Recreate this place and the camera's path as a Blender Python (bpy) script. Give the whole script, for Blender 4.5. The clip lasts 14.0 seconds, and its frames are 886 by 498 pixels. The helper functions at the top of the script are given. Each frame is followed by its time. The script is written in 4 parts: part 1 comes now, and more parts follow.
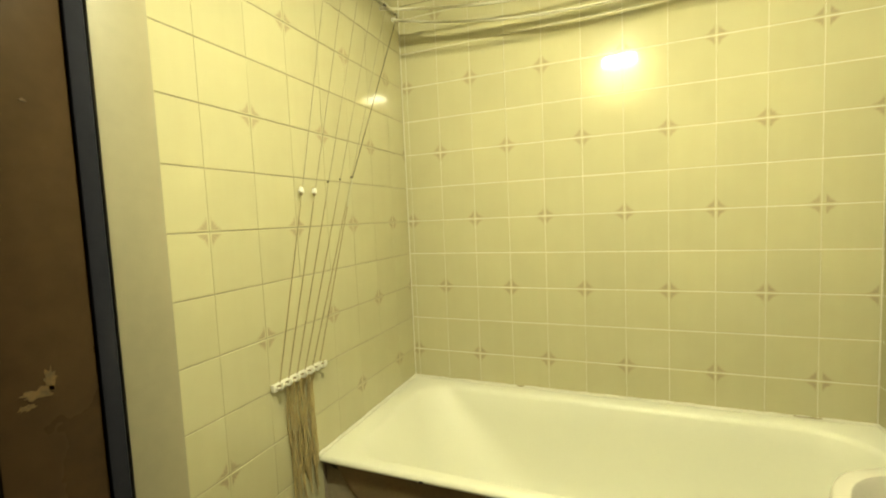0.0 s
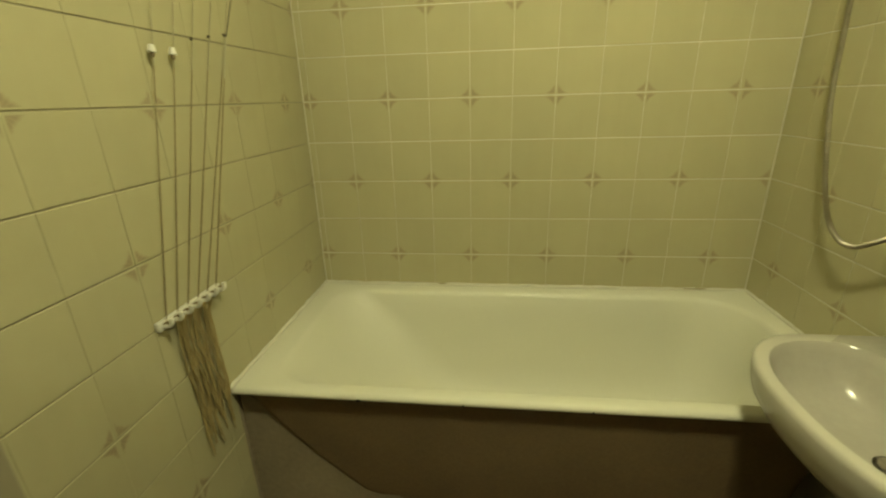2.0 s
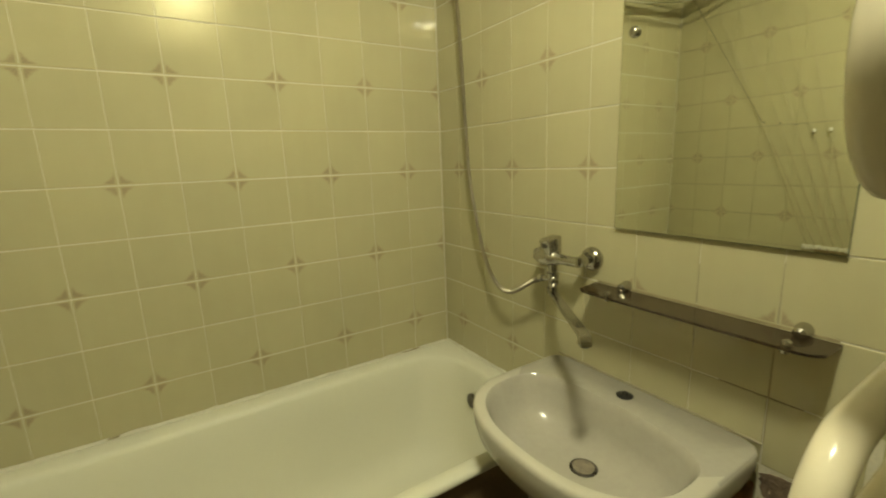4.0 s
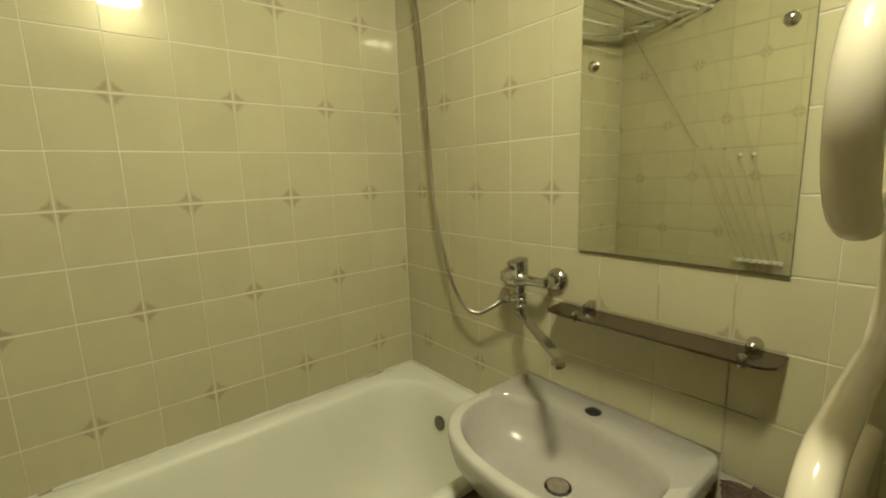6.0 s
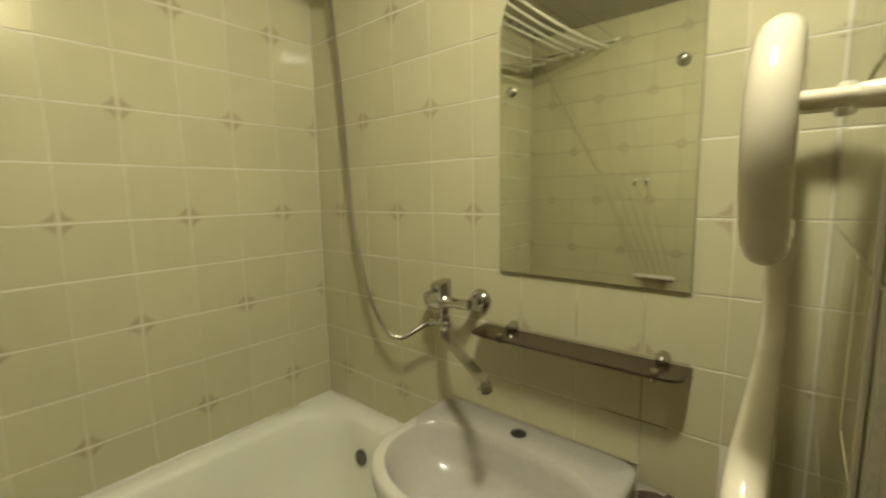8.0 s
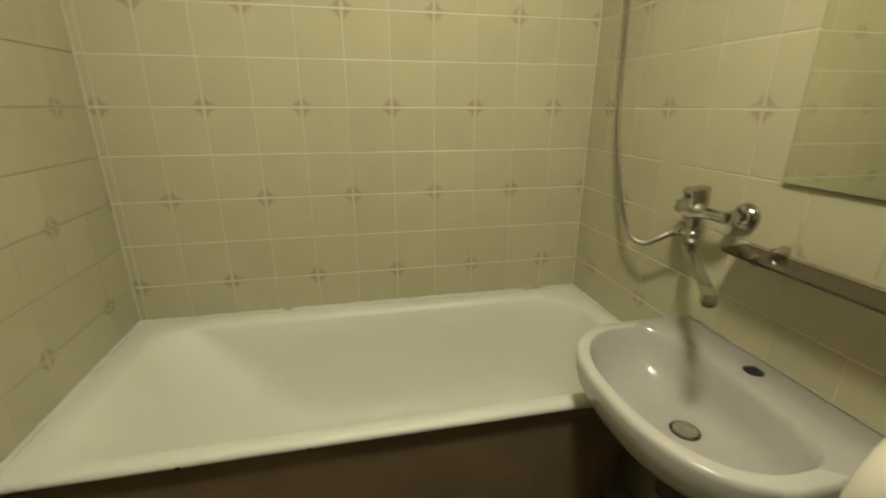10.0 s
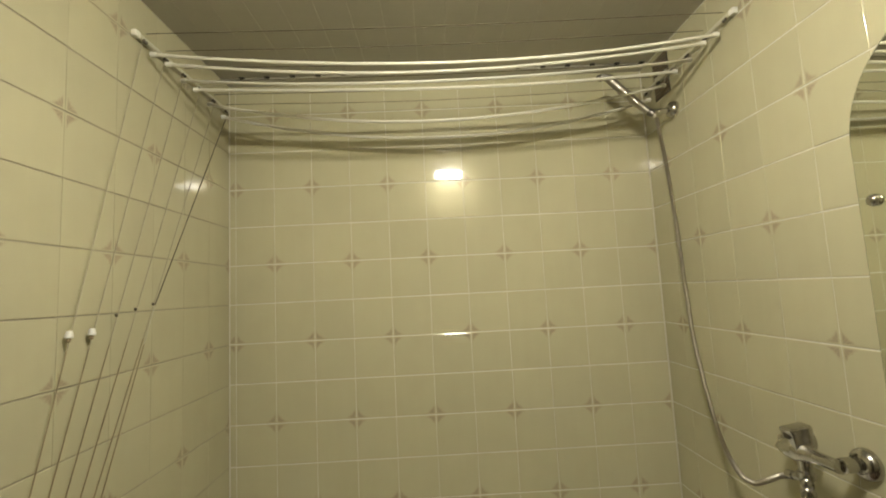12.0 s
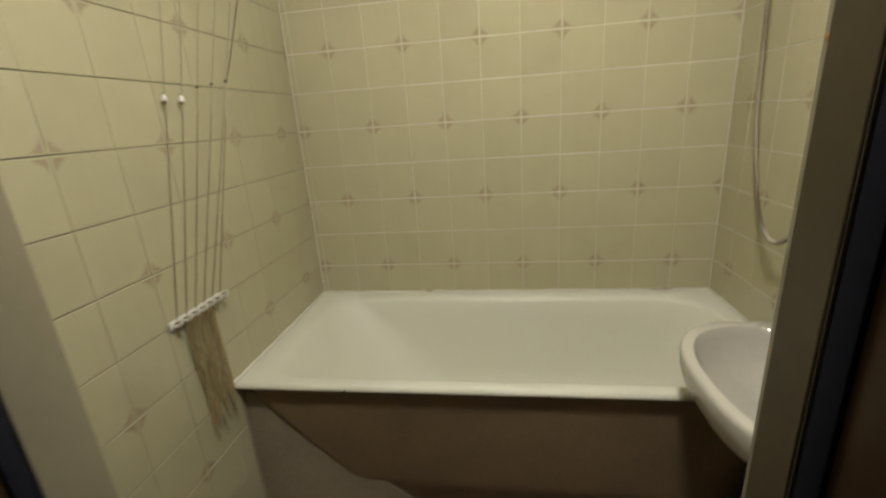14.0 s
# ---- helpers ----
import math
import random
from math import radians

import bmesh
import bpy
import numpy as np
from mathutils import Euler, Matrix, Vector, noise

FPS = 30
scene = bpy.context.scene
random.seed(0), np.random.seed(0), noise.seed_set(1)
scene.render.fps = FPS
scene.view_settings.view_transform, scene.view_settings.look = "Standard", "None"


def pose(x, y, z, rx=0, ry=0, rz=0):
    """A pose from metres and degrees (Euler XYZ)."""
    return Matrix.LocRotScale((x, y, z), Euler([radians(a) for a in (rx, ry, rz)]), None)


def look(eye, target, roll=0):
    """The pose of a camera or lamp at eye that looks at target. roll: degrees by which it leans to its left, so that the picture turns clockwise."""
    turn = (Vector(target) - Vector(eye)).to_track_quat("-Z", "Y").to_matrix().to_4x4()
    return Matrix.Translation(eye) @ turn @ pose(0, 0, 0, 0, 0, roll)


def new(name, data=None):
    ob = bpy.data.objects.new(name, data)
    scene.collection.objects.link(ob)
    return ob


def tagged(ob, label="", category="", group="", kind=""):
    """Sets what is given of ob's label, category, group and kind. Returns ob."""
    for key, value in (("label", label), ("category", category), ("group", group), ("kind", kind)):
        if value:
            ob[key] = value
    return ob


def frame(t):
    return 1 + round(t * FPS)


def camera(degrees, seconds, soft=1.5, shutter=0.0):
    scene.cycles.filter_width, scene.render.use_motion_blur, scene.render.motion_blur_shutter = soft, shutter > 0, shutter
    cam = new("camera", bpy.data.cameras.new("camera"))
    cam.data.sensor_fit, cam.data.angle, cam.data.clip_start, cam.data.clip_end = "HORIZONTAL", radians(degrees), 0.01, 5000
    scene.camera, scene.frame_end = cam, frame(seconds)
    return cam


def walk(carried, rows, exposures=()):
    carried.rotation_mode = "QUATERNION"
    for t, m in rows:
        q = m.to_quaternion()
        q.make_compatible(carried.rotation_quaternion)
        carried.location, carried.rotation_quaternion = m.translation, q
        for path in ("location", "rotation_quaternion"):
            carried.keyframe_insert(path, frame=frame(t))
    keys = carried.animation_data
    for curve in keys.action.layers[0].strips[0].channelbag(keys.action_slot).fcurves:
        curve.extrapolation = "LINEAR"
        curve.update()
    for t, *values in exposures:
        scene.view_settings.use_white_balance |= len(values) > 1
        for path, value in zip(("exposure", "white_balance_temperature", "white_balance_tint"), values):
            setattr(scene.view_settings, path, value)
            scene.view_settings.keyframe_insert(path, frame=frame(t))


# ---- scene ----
cam = camera(92.3, 14.0, soft=2.0, shutter=0.5)
PATH = [
    (0, (0.878, -1.802, 1.338), (0.126, 0.046, 1.192), -2.5),
    (0.5, (0.802, -1.754, 1.336), (0.054, 0.088, 1.123), -2.6),
    (1, (0.748, -1.712, 1.337), (0.124, 0.164, 1.033), -2.5),
    (1.5, (0.739, -1.679, 1.313), (0.372, 0.229, 0.837), -4.0),
    (2, (0.694, -1.64, 1.329), (0.464, 0.23, 0.66), -1.7),
    (2.5, (0.728, -1.607, 1.353), (0.74, 0.292, 0.724), -2.9),
    (3, (0.734, -1.553, 1.359), (1.056, 0.348, 0.828), -2.3),
    (3.5, (0.727, -1.517, 1.357), (1.478, 0.283, 0.916), -0.9),
    (4, (0.73, -1.506, 1.357), (1.77, 0.155, 0.96), -2.2),
    (6.5, (0.686, -1.443, 1.386), (2.05, -0.009, 1.095), -1.7),
    (7, (0.687, -1.413, 1.374), (2.303, -0.262, 1.122), -0.9),
    (7.5, (0.699, -1.418, 1.384), (2.408, -0.398, 1.191), -1.7),
    (8, (0.714, -1.438, 1.386), (2.23, -0.159, 1.127), -1.1),
    (8.5, (0.748, -1.483, 1.336), (2.0, -0.024, 0.785), 3.4),
    (8.7, (0.766, -1.504, 1.321), (1.897, 0.008, 0.661), 3.7),
    (10.8, (0.759, -1.617, 1.367), (0.876, 0.33, 0.925), -1.4),
    (11, (0.757, -1.631, 1.397), (0.855, 0.345, 1.1), -2.0),
    (11.5, (0.776, -1.665, 1.466), (0.848, 0.333, 1.508), -2.6),
    (12, (0.782, -1.689, 1.495), (0.825, 0.301, 1.69), -2.9),
    (12.5, (0.77, -1.689, 1.48), (0.835, 0.303, 1.654), -2.9),
    (13, (0.785, -1.703, 1.457), (0.777, 0.295, 1.363), -3.4),
    (13.5, (0.809, -1.735, 1.377), (0.727, 0.22, 0.963), -2.0),
    (14, (0.842, -1.789, 1.348), (0.547, 0.1, 0.758), -4.0),
]
# exposures: stops, kelvin and tint, as the clip's camera settles
EXPOSURES = [(0.0, 0.92, 9400, -14), (0.2, 0.68, 9600, -15), (0.35, 0.42, 9800, -15), (0.6, 0.10, 10000, -16), (1.0, -0.06, 10400, -18), (2.0, -0.08, 10400, -18), (4.0, 0.0, 8700, -10),
             (6.5, 0.02, 7800, -3), (7.5, 0.02, 7500, 0), (8.7, 0.0, 7400, 0), (11.0, 0.0, 6950, 5), (12.5, 0.0, 6700, 9), (14.0, 0.0, 6500, 11)]
walk(cam, [(t, look(eye, target, roll)) for t, eye, target, roll in PATH], EXPOSURES)

# ---------------------------------------------------------------- exposure and light
scene.view_settings.exposure = 0.0

world = bpy.data.worlds.new("world")
world.use_nodes = True
scene.world = world
world.node_tree.nodes["Background"].inputs["Color"].default_value = (0.02, 0.018, 0.015, 1)
world.node_tree.nodes["Background"].inputs["Strength"].default_value = 0.15
LAMP_COLOUR = (1.0, 0.975, 0.868, 1)
LAMP_STRENGTH = 505.0

# ---------------------------------------------------------------- plan, in metres
LX, RX = -0.025, 1.68        # tiled faces of the side walls
FY = -1.477                  # tiled face of the wall with the door
CZ = 2.372                   # ceiling
T = 0.152                    # tile and joint
Z0 = 0.72                    # a joint line that runs round the room
DOOR_L, DOOR_R, DOOR_H = 0.412, 1.030, 2.03
TUB_Z = 0.585                # bathtub rim
HALL_Y = -1.60               # hall side of the door wall


# ---------------------------------------------------------------- materials
def material(name, colour, rough=0.5, metal=0.0, vary=0.12, scale=6.0, fine=90.0, bump=0.15, depth=0.001, coat=0.0, rand=0.0):
    m = bpy.data.materials.new(name)
    m.use_nodes = True
    nt = m.node_tree
    b = nt.nodes["Principled BSDF"]
    tc = nt.nodes.new("ShaderNodeTexCoord")
    n1 = nt.nodes.new("ShaderNodeTexNoise")
    n1.inputs["Scale"].default_value, n1.inputs["Detail"].default_value = scale, 5
    n2 = nt.nodes.new("ShaderNodeTexNoise")
    n2.inputs["Scale"].default_value, n2.inputs["Detail"].default_value = fine, 3
    for n in (n1, n2):
        nt.links.new(tc.outputs["Object"], n.inputs["Vector"])
    add = nt.nodes.new("ShaderNodeMath")
    add.operation = "MULTIPLY_ADD"
    add.inputs[1].default_value = 0.65
    nt.links.new(n1.outputs["Fac"], add.inputs[0])
    half = nt.nodes.new("ShaderNodeMath")
    half.operation = "MULTIPLY"
    half.inputs[1].default_value = 0.35
    nt.links.new(n2.outputs["Fac"], half.inputs[0])
    nt.links.new(half.outputs[0], add.inputs[2])
    mr = nt.nodes.new("ShaderNodeMapRange")
    mr.inputs["From Min"].default_value, mr.inputs["From Max"].default_value = 0.3, 0.7
    mr.inputs["To Min"].default_value, mr.inputs["To Max"].default_value = 1 - vary, 1 + vary * 0.4
    nt.links.new(add.outputs[0], mr.inputs["Value"])
    value = mr.outputs["Result"]
    if rand:
        oi = nt.nodes.new("ShaderNodeObjectInfo")
        rr = nt.nodes.new("ShaderNodeMapRange")
        rr.inputs["To Min"].default_value, rr.inputs["To Max"].default_value = 1 - rand, 1 + rand * 0.3
        nt.links.new(oi.outputs["Random"], rr.inputs["Value"])
        mu = nt.nodes.new("ShaderNodeMath")
        mu.operation = "MULTIPLY"
        nt.links.new(value, mu.inputs[0])
        nt.links.new(rr.outputs["Result"], mu.inputs[1])
        value = mu.outputs[0]
    mix = nt.nodes.new("ShaderNodeVectorMath")
    mix.operation = "SCALE"
    mix.inputs[0].default_value = colour[:3]
    nt.links.new(value, mix.inputs["Scale"])
    nt.links.new(mix.outputs[0], b.inputs["Base Color"])
    ro = nt.nodes.new("ShaderNodeMapRange")
    ro.inputs["From Min"].default_value, ro.inputs["From Max"].default_value = 0.3, 0.7
    ro.inputs["To Min"].default_value, ro.inputs["To Max"].default_value = rough * 0.8, min(1, rough * 1.25)
    nt.links.new(n1.outputs["Fac"], ro.inputs["Value"])
    nt.links.new(ro.outputs["Result"], b.inputs["Roughness"])
    b.inputs["Metallic"].default_value = metal
    b.inputs["Coat Weight"].default_value = coat
    if bump:
        bp = nt.nodes.new("ShaderNodeBump")
        bp.inputs["Strength"].default_value, bp.inputs["Distance"].default_value = bump, depth
        nt.links.new(n2.outputs["Fac"], bp.inputs["Height"])
        nt.links.new(bp.outputs["Normal"], b.inputs["Normal"])
    return m


def tile_material(name, colour, petal):
    """Cream glazed tile with a quarter of a four-petalled star in its (+, +) corner."""
    m = bpy.data.materials.new(name)
    m.use_nodes = True
    nt = m.node_tree
    b = nt.nodes["Principled BSDF"]
    link, node = nt.links.new, nt.nodes.new

    def math_node(op, a, c=None, d=None):
        n = node("ShaderNodeMath")
        n.operation = op
        for i, v in enumerate((a, c, d)):
            if v is None:
                continue
            if isinstance(v, (int, float)):
                n.inputs[i].default_value = v
            else:
                link(v, n.inputs[i])
        return n.outputs[0]

    tc = node("ShaderNodeTexCoord")
    sep = node("ShaderNodeSeparateXYZ")
    link(tc.outputs["Object"], sep.inputs[0])
    du = math_node("SUBTRACT", T / 2, sep.outputs["X"])
    dv = math_node("SUBTRACT", T / 2, sep.outputs["Y"])
    oi = node("ShaderNodeObjectInfo")
    shift = node("ShaderNodeVectorMath")
    shift.operation = "MULTIPLY_ADD"
    shift.inputs[1].default_value = (7, 3, 5)
    link(oi.outputs["Random"], shift.inputs[0])
    link(tc.outputs["Object"], shift.inputs[2])
    grain = node("ShaderNodeTexNoise")
    grain.inputs["Scale"].default_value, grain.inputs["Detail"].default_value = 130, 4
    link(shift.outputs[0], grain.inputs["Vector"])
    broad = node("ShaderNodeTexNoise")
    broad.inputs["Scale"].default_value, broad.inputs["Detail"].default_value = 9, 4
    link(shift.outputs[0], broad.inputs["Vector"])
    wob = math_node("MULTIPLY", math_node("SUBTRACT", grain.outputs["Fac"], 0.5), 0.05)
    p = 0.57
    s = math_node("ADD", math_node("POWER", math_node("MAXIMUM", du, 0.0001), p), math_node("POWER", math_node("MAXIMUM", dv, 0.0001), p))
    s = math_node("ADD", s, wob)
    edge = node("ShaderNodeMapRange")
    a = 0.060 ** p
    edge.inputs["From Min"].default_value, edge.inputs["From Max"].default_value = a * 1.07, a * 0.90
    link(s, edge.inputs["Value"])
    core = math_node("GREATER_THAN", math_node("MINIMUM", du, dv), 0.0056)
    # fine lighter veins that fan out through each petal
    vein = math_node("SINE", math_node("MULTIPLY", math_node("ARCTAN2", du, dv), 17.0))
    vein = math_node("MULTIPLY_ADD", vein, 0.14, 0.78)
    mask = math_node("MULTIPLY", math_node("MULTIPLY", edge.outputs["Result"], core), vein)
    mask = math_node("MULTIPLY", mask, math_node("MULTIPLY_ADD", broad.outputs["Fac"], 0.7, 0.55))
    mixc = node("ShaderNodeMix")
    mixc.data_type = "RGBA"
    mixc.inputs["A"].default_value, mixc.inputs["B"].default_value = (*colour, 1), (*petal, 1)
    link(mask, mixc.inputs["Factor"])
    tone = math_node("MULTIPLY_ADD", oi.outputs["Random"], 0.05, 0.94)
    tone = math_node("MULTIPLY", tone, math_node("MULTIPLY_ADD", broad.outputs["Fac"], 0.10, 0.95))
    geo = node("ShaderNodeNewGeometry")
    stretch = node("ShaderNodeVectorMath")
    stretch.operation = "MULTIPLY"
    stretch.inputs[1].default_value = (34, 34, 2.2)
    link(geo.outputs["Position"], stretch.inputs[0])
    streak = node("ShaderNodeTexNoise")
    streak.inputs["Scale"].default_value, streak.inputs["Detail"].default_value = 1.0, 3
    link(stretch.outputs[0], streak.inputs["Vector"])
    tone = math_node("MULTIPLY", tone, math_node("MULTIPLY_ADD", streak.outputs["Fac"], 0.05, 0.975))
    sc = node("ShaderNodeVectorMath")
    sc.operation = "SCALE"
    link(mixc.outputs["Result"], sc.inputs[0])
    link(tone, sc.inputs["Scale"])
    link(sc.outputs[0], b.inputs["Base Color"])
    ro = math_node("MULTIPLY_ADD", broad.outputs["Fac"], 0.03, 0.032)
    link(ro, b.inputs["Roughness"])
    wave = node("ShaderNodeTexNoise")
    wave.inputs["Scale"].default_value, wave.inputs["Detail"].default_value = 22, 2
    link(shift.outputs[0], wave.inputs["Vector"])
    bp = node("ShaderNodeBump")
    bp.inputs["Strength"].default_value, bp.inputs["Distance"].default_value = 0.13, 0.0011
    link(wave.outputs["Fac"], bp.inputs["Height"])
    link(bp.outputs["Normal"], b.inputs["Normal"])
    return m


TILE = tile_material("cream_glazed_tile", (0.440, 0.406, 0.272), (0.290, 0.230, 0.163))
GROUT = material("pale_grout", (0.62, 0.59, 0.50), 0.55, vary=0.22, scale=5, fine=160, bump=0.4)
GROUT_DARK = material("dark_grout", (0.33, 0.295, 0.22), 0.85, vary=0.4, scale=7, fine=160, bump=0.4)
PLASTER = material("bare_plaster", (0.27, 0.222, 0.165), 0.85, vary=0.3, scale=4, fine=60, bump=0.5, depth=0.002)
ENAMEL = material("white_enamel", (0.67, 0.66, 0.575), 0.46, vary=0.025, scale=1.2, fine=70, bump=0.04, depth=0.0006)
CAST = material("brown_primed_iron", (0.19, 0.13, 0.073), 0.75, vary=0.3, scale=7, fine=120, bump=0.4)
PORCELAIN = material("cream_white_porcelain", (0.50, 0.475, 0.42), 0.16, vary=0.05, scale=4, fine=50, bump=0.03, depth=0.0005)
# greyer and slightly darker than the porcelain of the rim
BOWL_GLAZE = material("grey_bowl_glaze", (0.42, 0.395, 0.355), 0.18, vary=0.10, scale=5, fine=60, bump=0.03, depth=0.0005)
CHROME = material("worn_chrome", (0.52, 0.50, 0.47), 0.17, metal=1.0, vary=0.15, scale=18, fine=240, bump=0.05, depth=0.0004)
CHROME_DARK = material("dull_chrome", (0.17, 0.155, 0.14), 0.3, metal=1.0, vary=0.25, scale=25, fine=240, bump=0.1)
HANDSET = material("dull_worn_chrome", (0.40, 0.37, 0.32), 0.36, metal=1.0, vary=0.2, scale=20, fine=240, bump=0.08)
HOSE = material("steel_hose", (0.37, 0.335, 0.28), 0.40, metal=1.0, vary=0.2, scale=30, fine=300, bump=0.1)
PIPE_PAINT = material("cream_gloss_pipe_paint", (0.62, 0.565, 0.45), 0.16, vary=0.06, scale=8, fine=45, bump=0.12, depth=0.002)
VENT_DARK = material("shaded_vent", (0.085, 0.07, 0.045), 0.9, vary=0.3, scale=20)
ROD = material("white_plastic_coated_rod", (0.58, 0.555, 0.47), 0.35, vary=0.08, scale=6, fine=100, bump=0.03)
PLASTIC = material("white_plastic", (0.68, 0.66, 0.60), 0.4, vary=0.1, scale=12, fine=120, bump=0.05)
CORD = material("grey_cord", (0.40, 0.36, 0.26), 0.9, vary=0.3, scale=30, fine=400, bump=0.3)
TAIL = material("limp_cord", (0.37, 0.285, 0.14), 0.9, vary=0.4, scale=25, fine=400, bump=0.3)
CORD_DARK = material("dark_thin_cord", (0.085, 0.07, 0.045), 0.9, vary=0.4, scale=25, fine=400, bump=0.3)
BRACKET = material("yellowed_white_plastic", (0.47, 0.44, 0.33), 0.45, vary=0.12, scale=12, fine=120, bump=0.05)
CORD_BROWN = material("brown_cord", (0.25, 0.19, 0.11), 0.9, vary=0.4, scale=25, fine=400, bump=0.3)
PLUG = material("tan_drain_centre", (0.25, 0.215, 0.17), 0.45, vary=0.35, scale=60, fine=240, bump=0.2)
BLACK = material("black_rubber", (0.015, 0.014, 0.014), 0.45, vary=0.2, scale=20, fine=200, bump=0.1)
DARK = material("dark_plastic_pipe", (0.05, 0.045, 0.04), 0.5, vary=0.3, scale=12, fine=120, bump=0.15)
PANEL = material("white_ceiling_panel", (0.42, 0.395, 0.335), 0.45, vary=0.06, scale=3, fine=60, bump=0.03)
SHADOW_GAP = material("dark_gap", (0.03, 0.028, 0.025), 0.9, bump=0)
JAMB = material("cream_painted_wood", (0.235, 0.205, 0.142), 0.4, vary=0.12, scale=5, fine=60, bump=0.15)
JAMB_BROWN = material("brown_jamb_wood", (0.085, 0.061, 0.032), 0.45, vary=0.2, scale=5, fine=60, bump=0.15)
BROWN = material("brown_varnished_wood", (0.042, 0.024, 0.012), 0.28, vary=0.45, scale=5, fine=60, bump=0.12)
JAMB_STRIP = material("blue_grey_strip", (0.016, 0.016, 0.022), 0.7, vary=0.2, bump=0.1)
FLOOR_TILE = material("brown_floor_tile", (0.27, 0.20, 0.145), 0.4, vary=0.25, scale=9, fine=130, bump=0.12, rand=0.15)
HALL = material("hall_wallpaper", (0.16, 0.11, 0.07), 0.85, vary=0.2, scale=4, fine=90, bump=0.2)
RUST = material("rust", (0.22, 0.11, 0.05), 0.85, vary=0.5, scale=30, fine=200, bump=0.5)
CAULK = material("white_caulk", (0.63, 0.61, 0.54), 0.5, vary=0.15, scale=14, fine=140, bump=0.3, depth=0.002)
WEAR = material("pink_wear", (0.5, 0.25, 0.12), 0.7, vary=0.4, scale=40, fine=200)

# smoked glass of the shelf
SMOKED = bpy.data.materials.new("smoked_glass")
SMOKED.use_nodes = True
_b = SMOKED.node_tree.nodes["Principled BSDF"]
_b.inputs["Base Color"].default_value = (0.15, 0.098, 0.058, 1)
_b.inputs["Roughness"].default_value = 0.06
_b.inputs["Transmission Weight"].default_value = 0.85
_b.inputs["IOR"].default_value = 1.5

JAMB_STRIP.node_tree.nodes["Principled BSDF"].inputs["IOR"].default_value = 1.06
BROWN.node_tree.nodes["Principled BSDF"].inputs["IOR"].default_value = 1.22

# silvered glass
MIRROR = material("mirror_silver", (0.86, 0.87, 0.77), 0.02, metal=1.0, vary=0.03, scale=3, fine=40, bump=0)
GLASS_EDGE = material("green_glass_edge", (0.06, 0.075, 0.05), 0.2, bump=0)

# blotched, rotten patch of wall below the basin
ROT = material("blotched_mortar", (0.20, 0.142, 0.104), 0.9, vary=0.65, scale=30, fine=150, bump=0.8, depth=0.004)

GLOW = bpy.data.materials.new("lamp_glass")
GLOW.use_nodes = True
_b = GLOW.node_tree.nodes["Principled BSDF"]
_b.inputs["Base Color"].default_value = (0.9, 0.88, 0.8, 1)
_b.inputs["Emission Color"].default_value = LAMP_COLOUR
_b.inputs["Emission Strength"].default_value = LAMP_STRENGTH


# ---------------------------------------------------------------- mesh helpers
def mesh_of(name, bm, mat, smooth=True):
    me = bpy.data.meshes.new(name)
    bmesh.ops.recalc_face_normals(bm, faces=bm.faces)
    for f in bm.faces:
        f.smooth = smooth
    bm.to_mesh(me)
    bm.free()
    me.materials.append(mat)
    return me


def part(name, bm, mat, parent=None, label="", smooth=True, sharp=40):
    me = mesh_of(name, bm, mat, smooth)
    if smooth:
        me.set_sharp_from_angle(angle=radians(sharp))
    ob = new(name, me)
    if parent is not None:
        ob.parent = parent
    if label:
        tagged(ob, label)
    return ob


def thing(name, label, category, group="", kind="", at=(0, 0, 0)):
    ob = new(name)
    ob.empty_display_size = 0.05
    ob.location = at
    return tagged(ob, label, category, group, kind)


def box(bm, lo, hi, bevel=0.0, segs=2):
    c = [(a + b) / 2 for a, b in zip(lo, hi)]
    s = [abs(b - a) for a, b in zip(lo, hi)]
    r = bmesh.ops.create_cube(bm, size=1, matrix=Matrix.Translation(c) @ Matrix.Diagonal((*s, 1)))
    if bevel:
        es = list({e for v in r["verts"] for e in v.link_edges})
        bmesh.ops.bevel(bm, geom=es, offset=bevel, segments=segs, profile=0.5, affect="EDGES")
    return bm


def loft(bm, rings, close_start=True, close_end=True):
    rows = [[bm.verts.new(p) for p in ring] for ring in rings]
    n = len(rows[0])
    for a, b in zip(rows, rows[1:]):
        for i in range(n):
            bm.faces.new((a[i], a[(i + 1) % n], b[(i + 1) % n], b[i]))
    if close_start:
        bm.faces.new(rows[0])
    if close_end:
        bm.faces.new(rows[-1])
    return bm


def lathe(bm, profile, at, axis, segs=28):
    """profile: (distance along the axis, radius)."""
    q = Vector((0, 0, 1)).rotation_difference(Vector(axis).normalized())
    rings = []
    for h, r in profile:
        rings.append([Vector(at) + q @ Vector((r * math.cos(2 * math.pi * i / segs), r * math.sin(2 * math.pi * i / segs), h)) for i in range(segs)])
    return loft(bm, rings)


def sweep(bm, pts, r, segs=10):
    """A tube along points; r: a radius, or a function of the point's number."""
    pts = [Vector(p) for p in pts]
    tang = [(pts[min(i + 1, len(pts) - 1)] - pts[max(i - 1, 0)]).normalized() for i in range(len(pts))]
    up = Vector((0, 0, 1)) if abs(tang[0].z) < 0.9 else Vector((1, 0, 0))
    u = tang[0].cross(up).normalized()
    rings = []
    for i, p in enumerate(pts):
        u = (u - tang[i] * u.dot(tang[i])).normalized()
        v = tang[i].cross(u)
        rr = r(i) if callable(r) else r
        rings.append([p + (u * math.cos(2 * math.pi * k / segs) + v * math.sin(2 * math.pi * k / segs)) * rr for k in range(segs)])
    return loft(bm, rings)


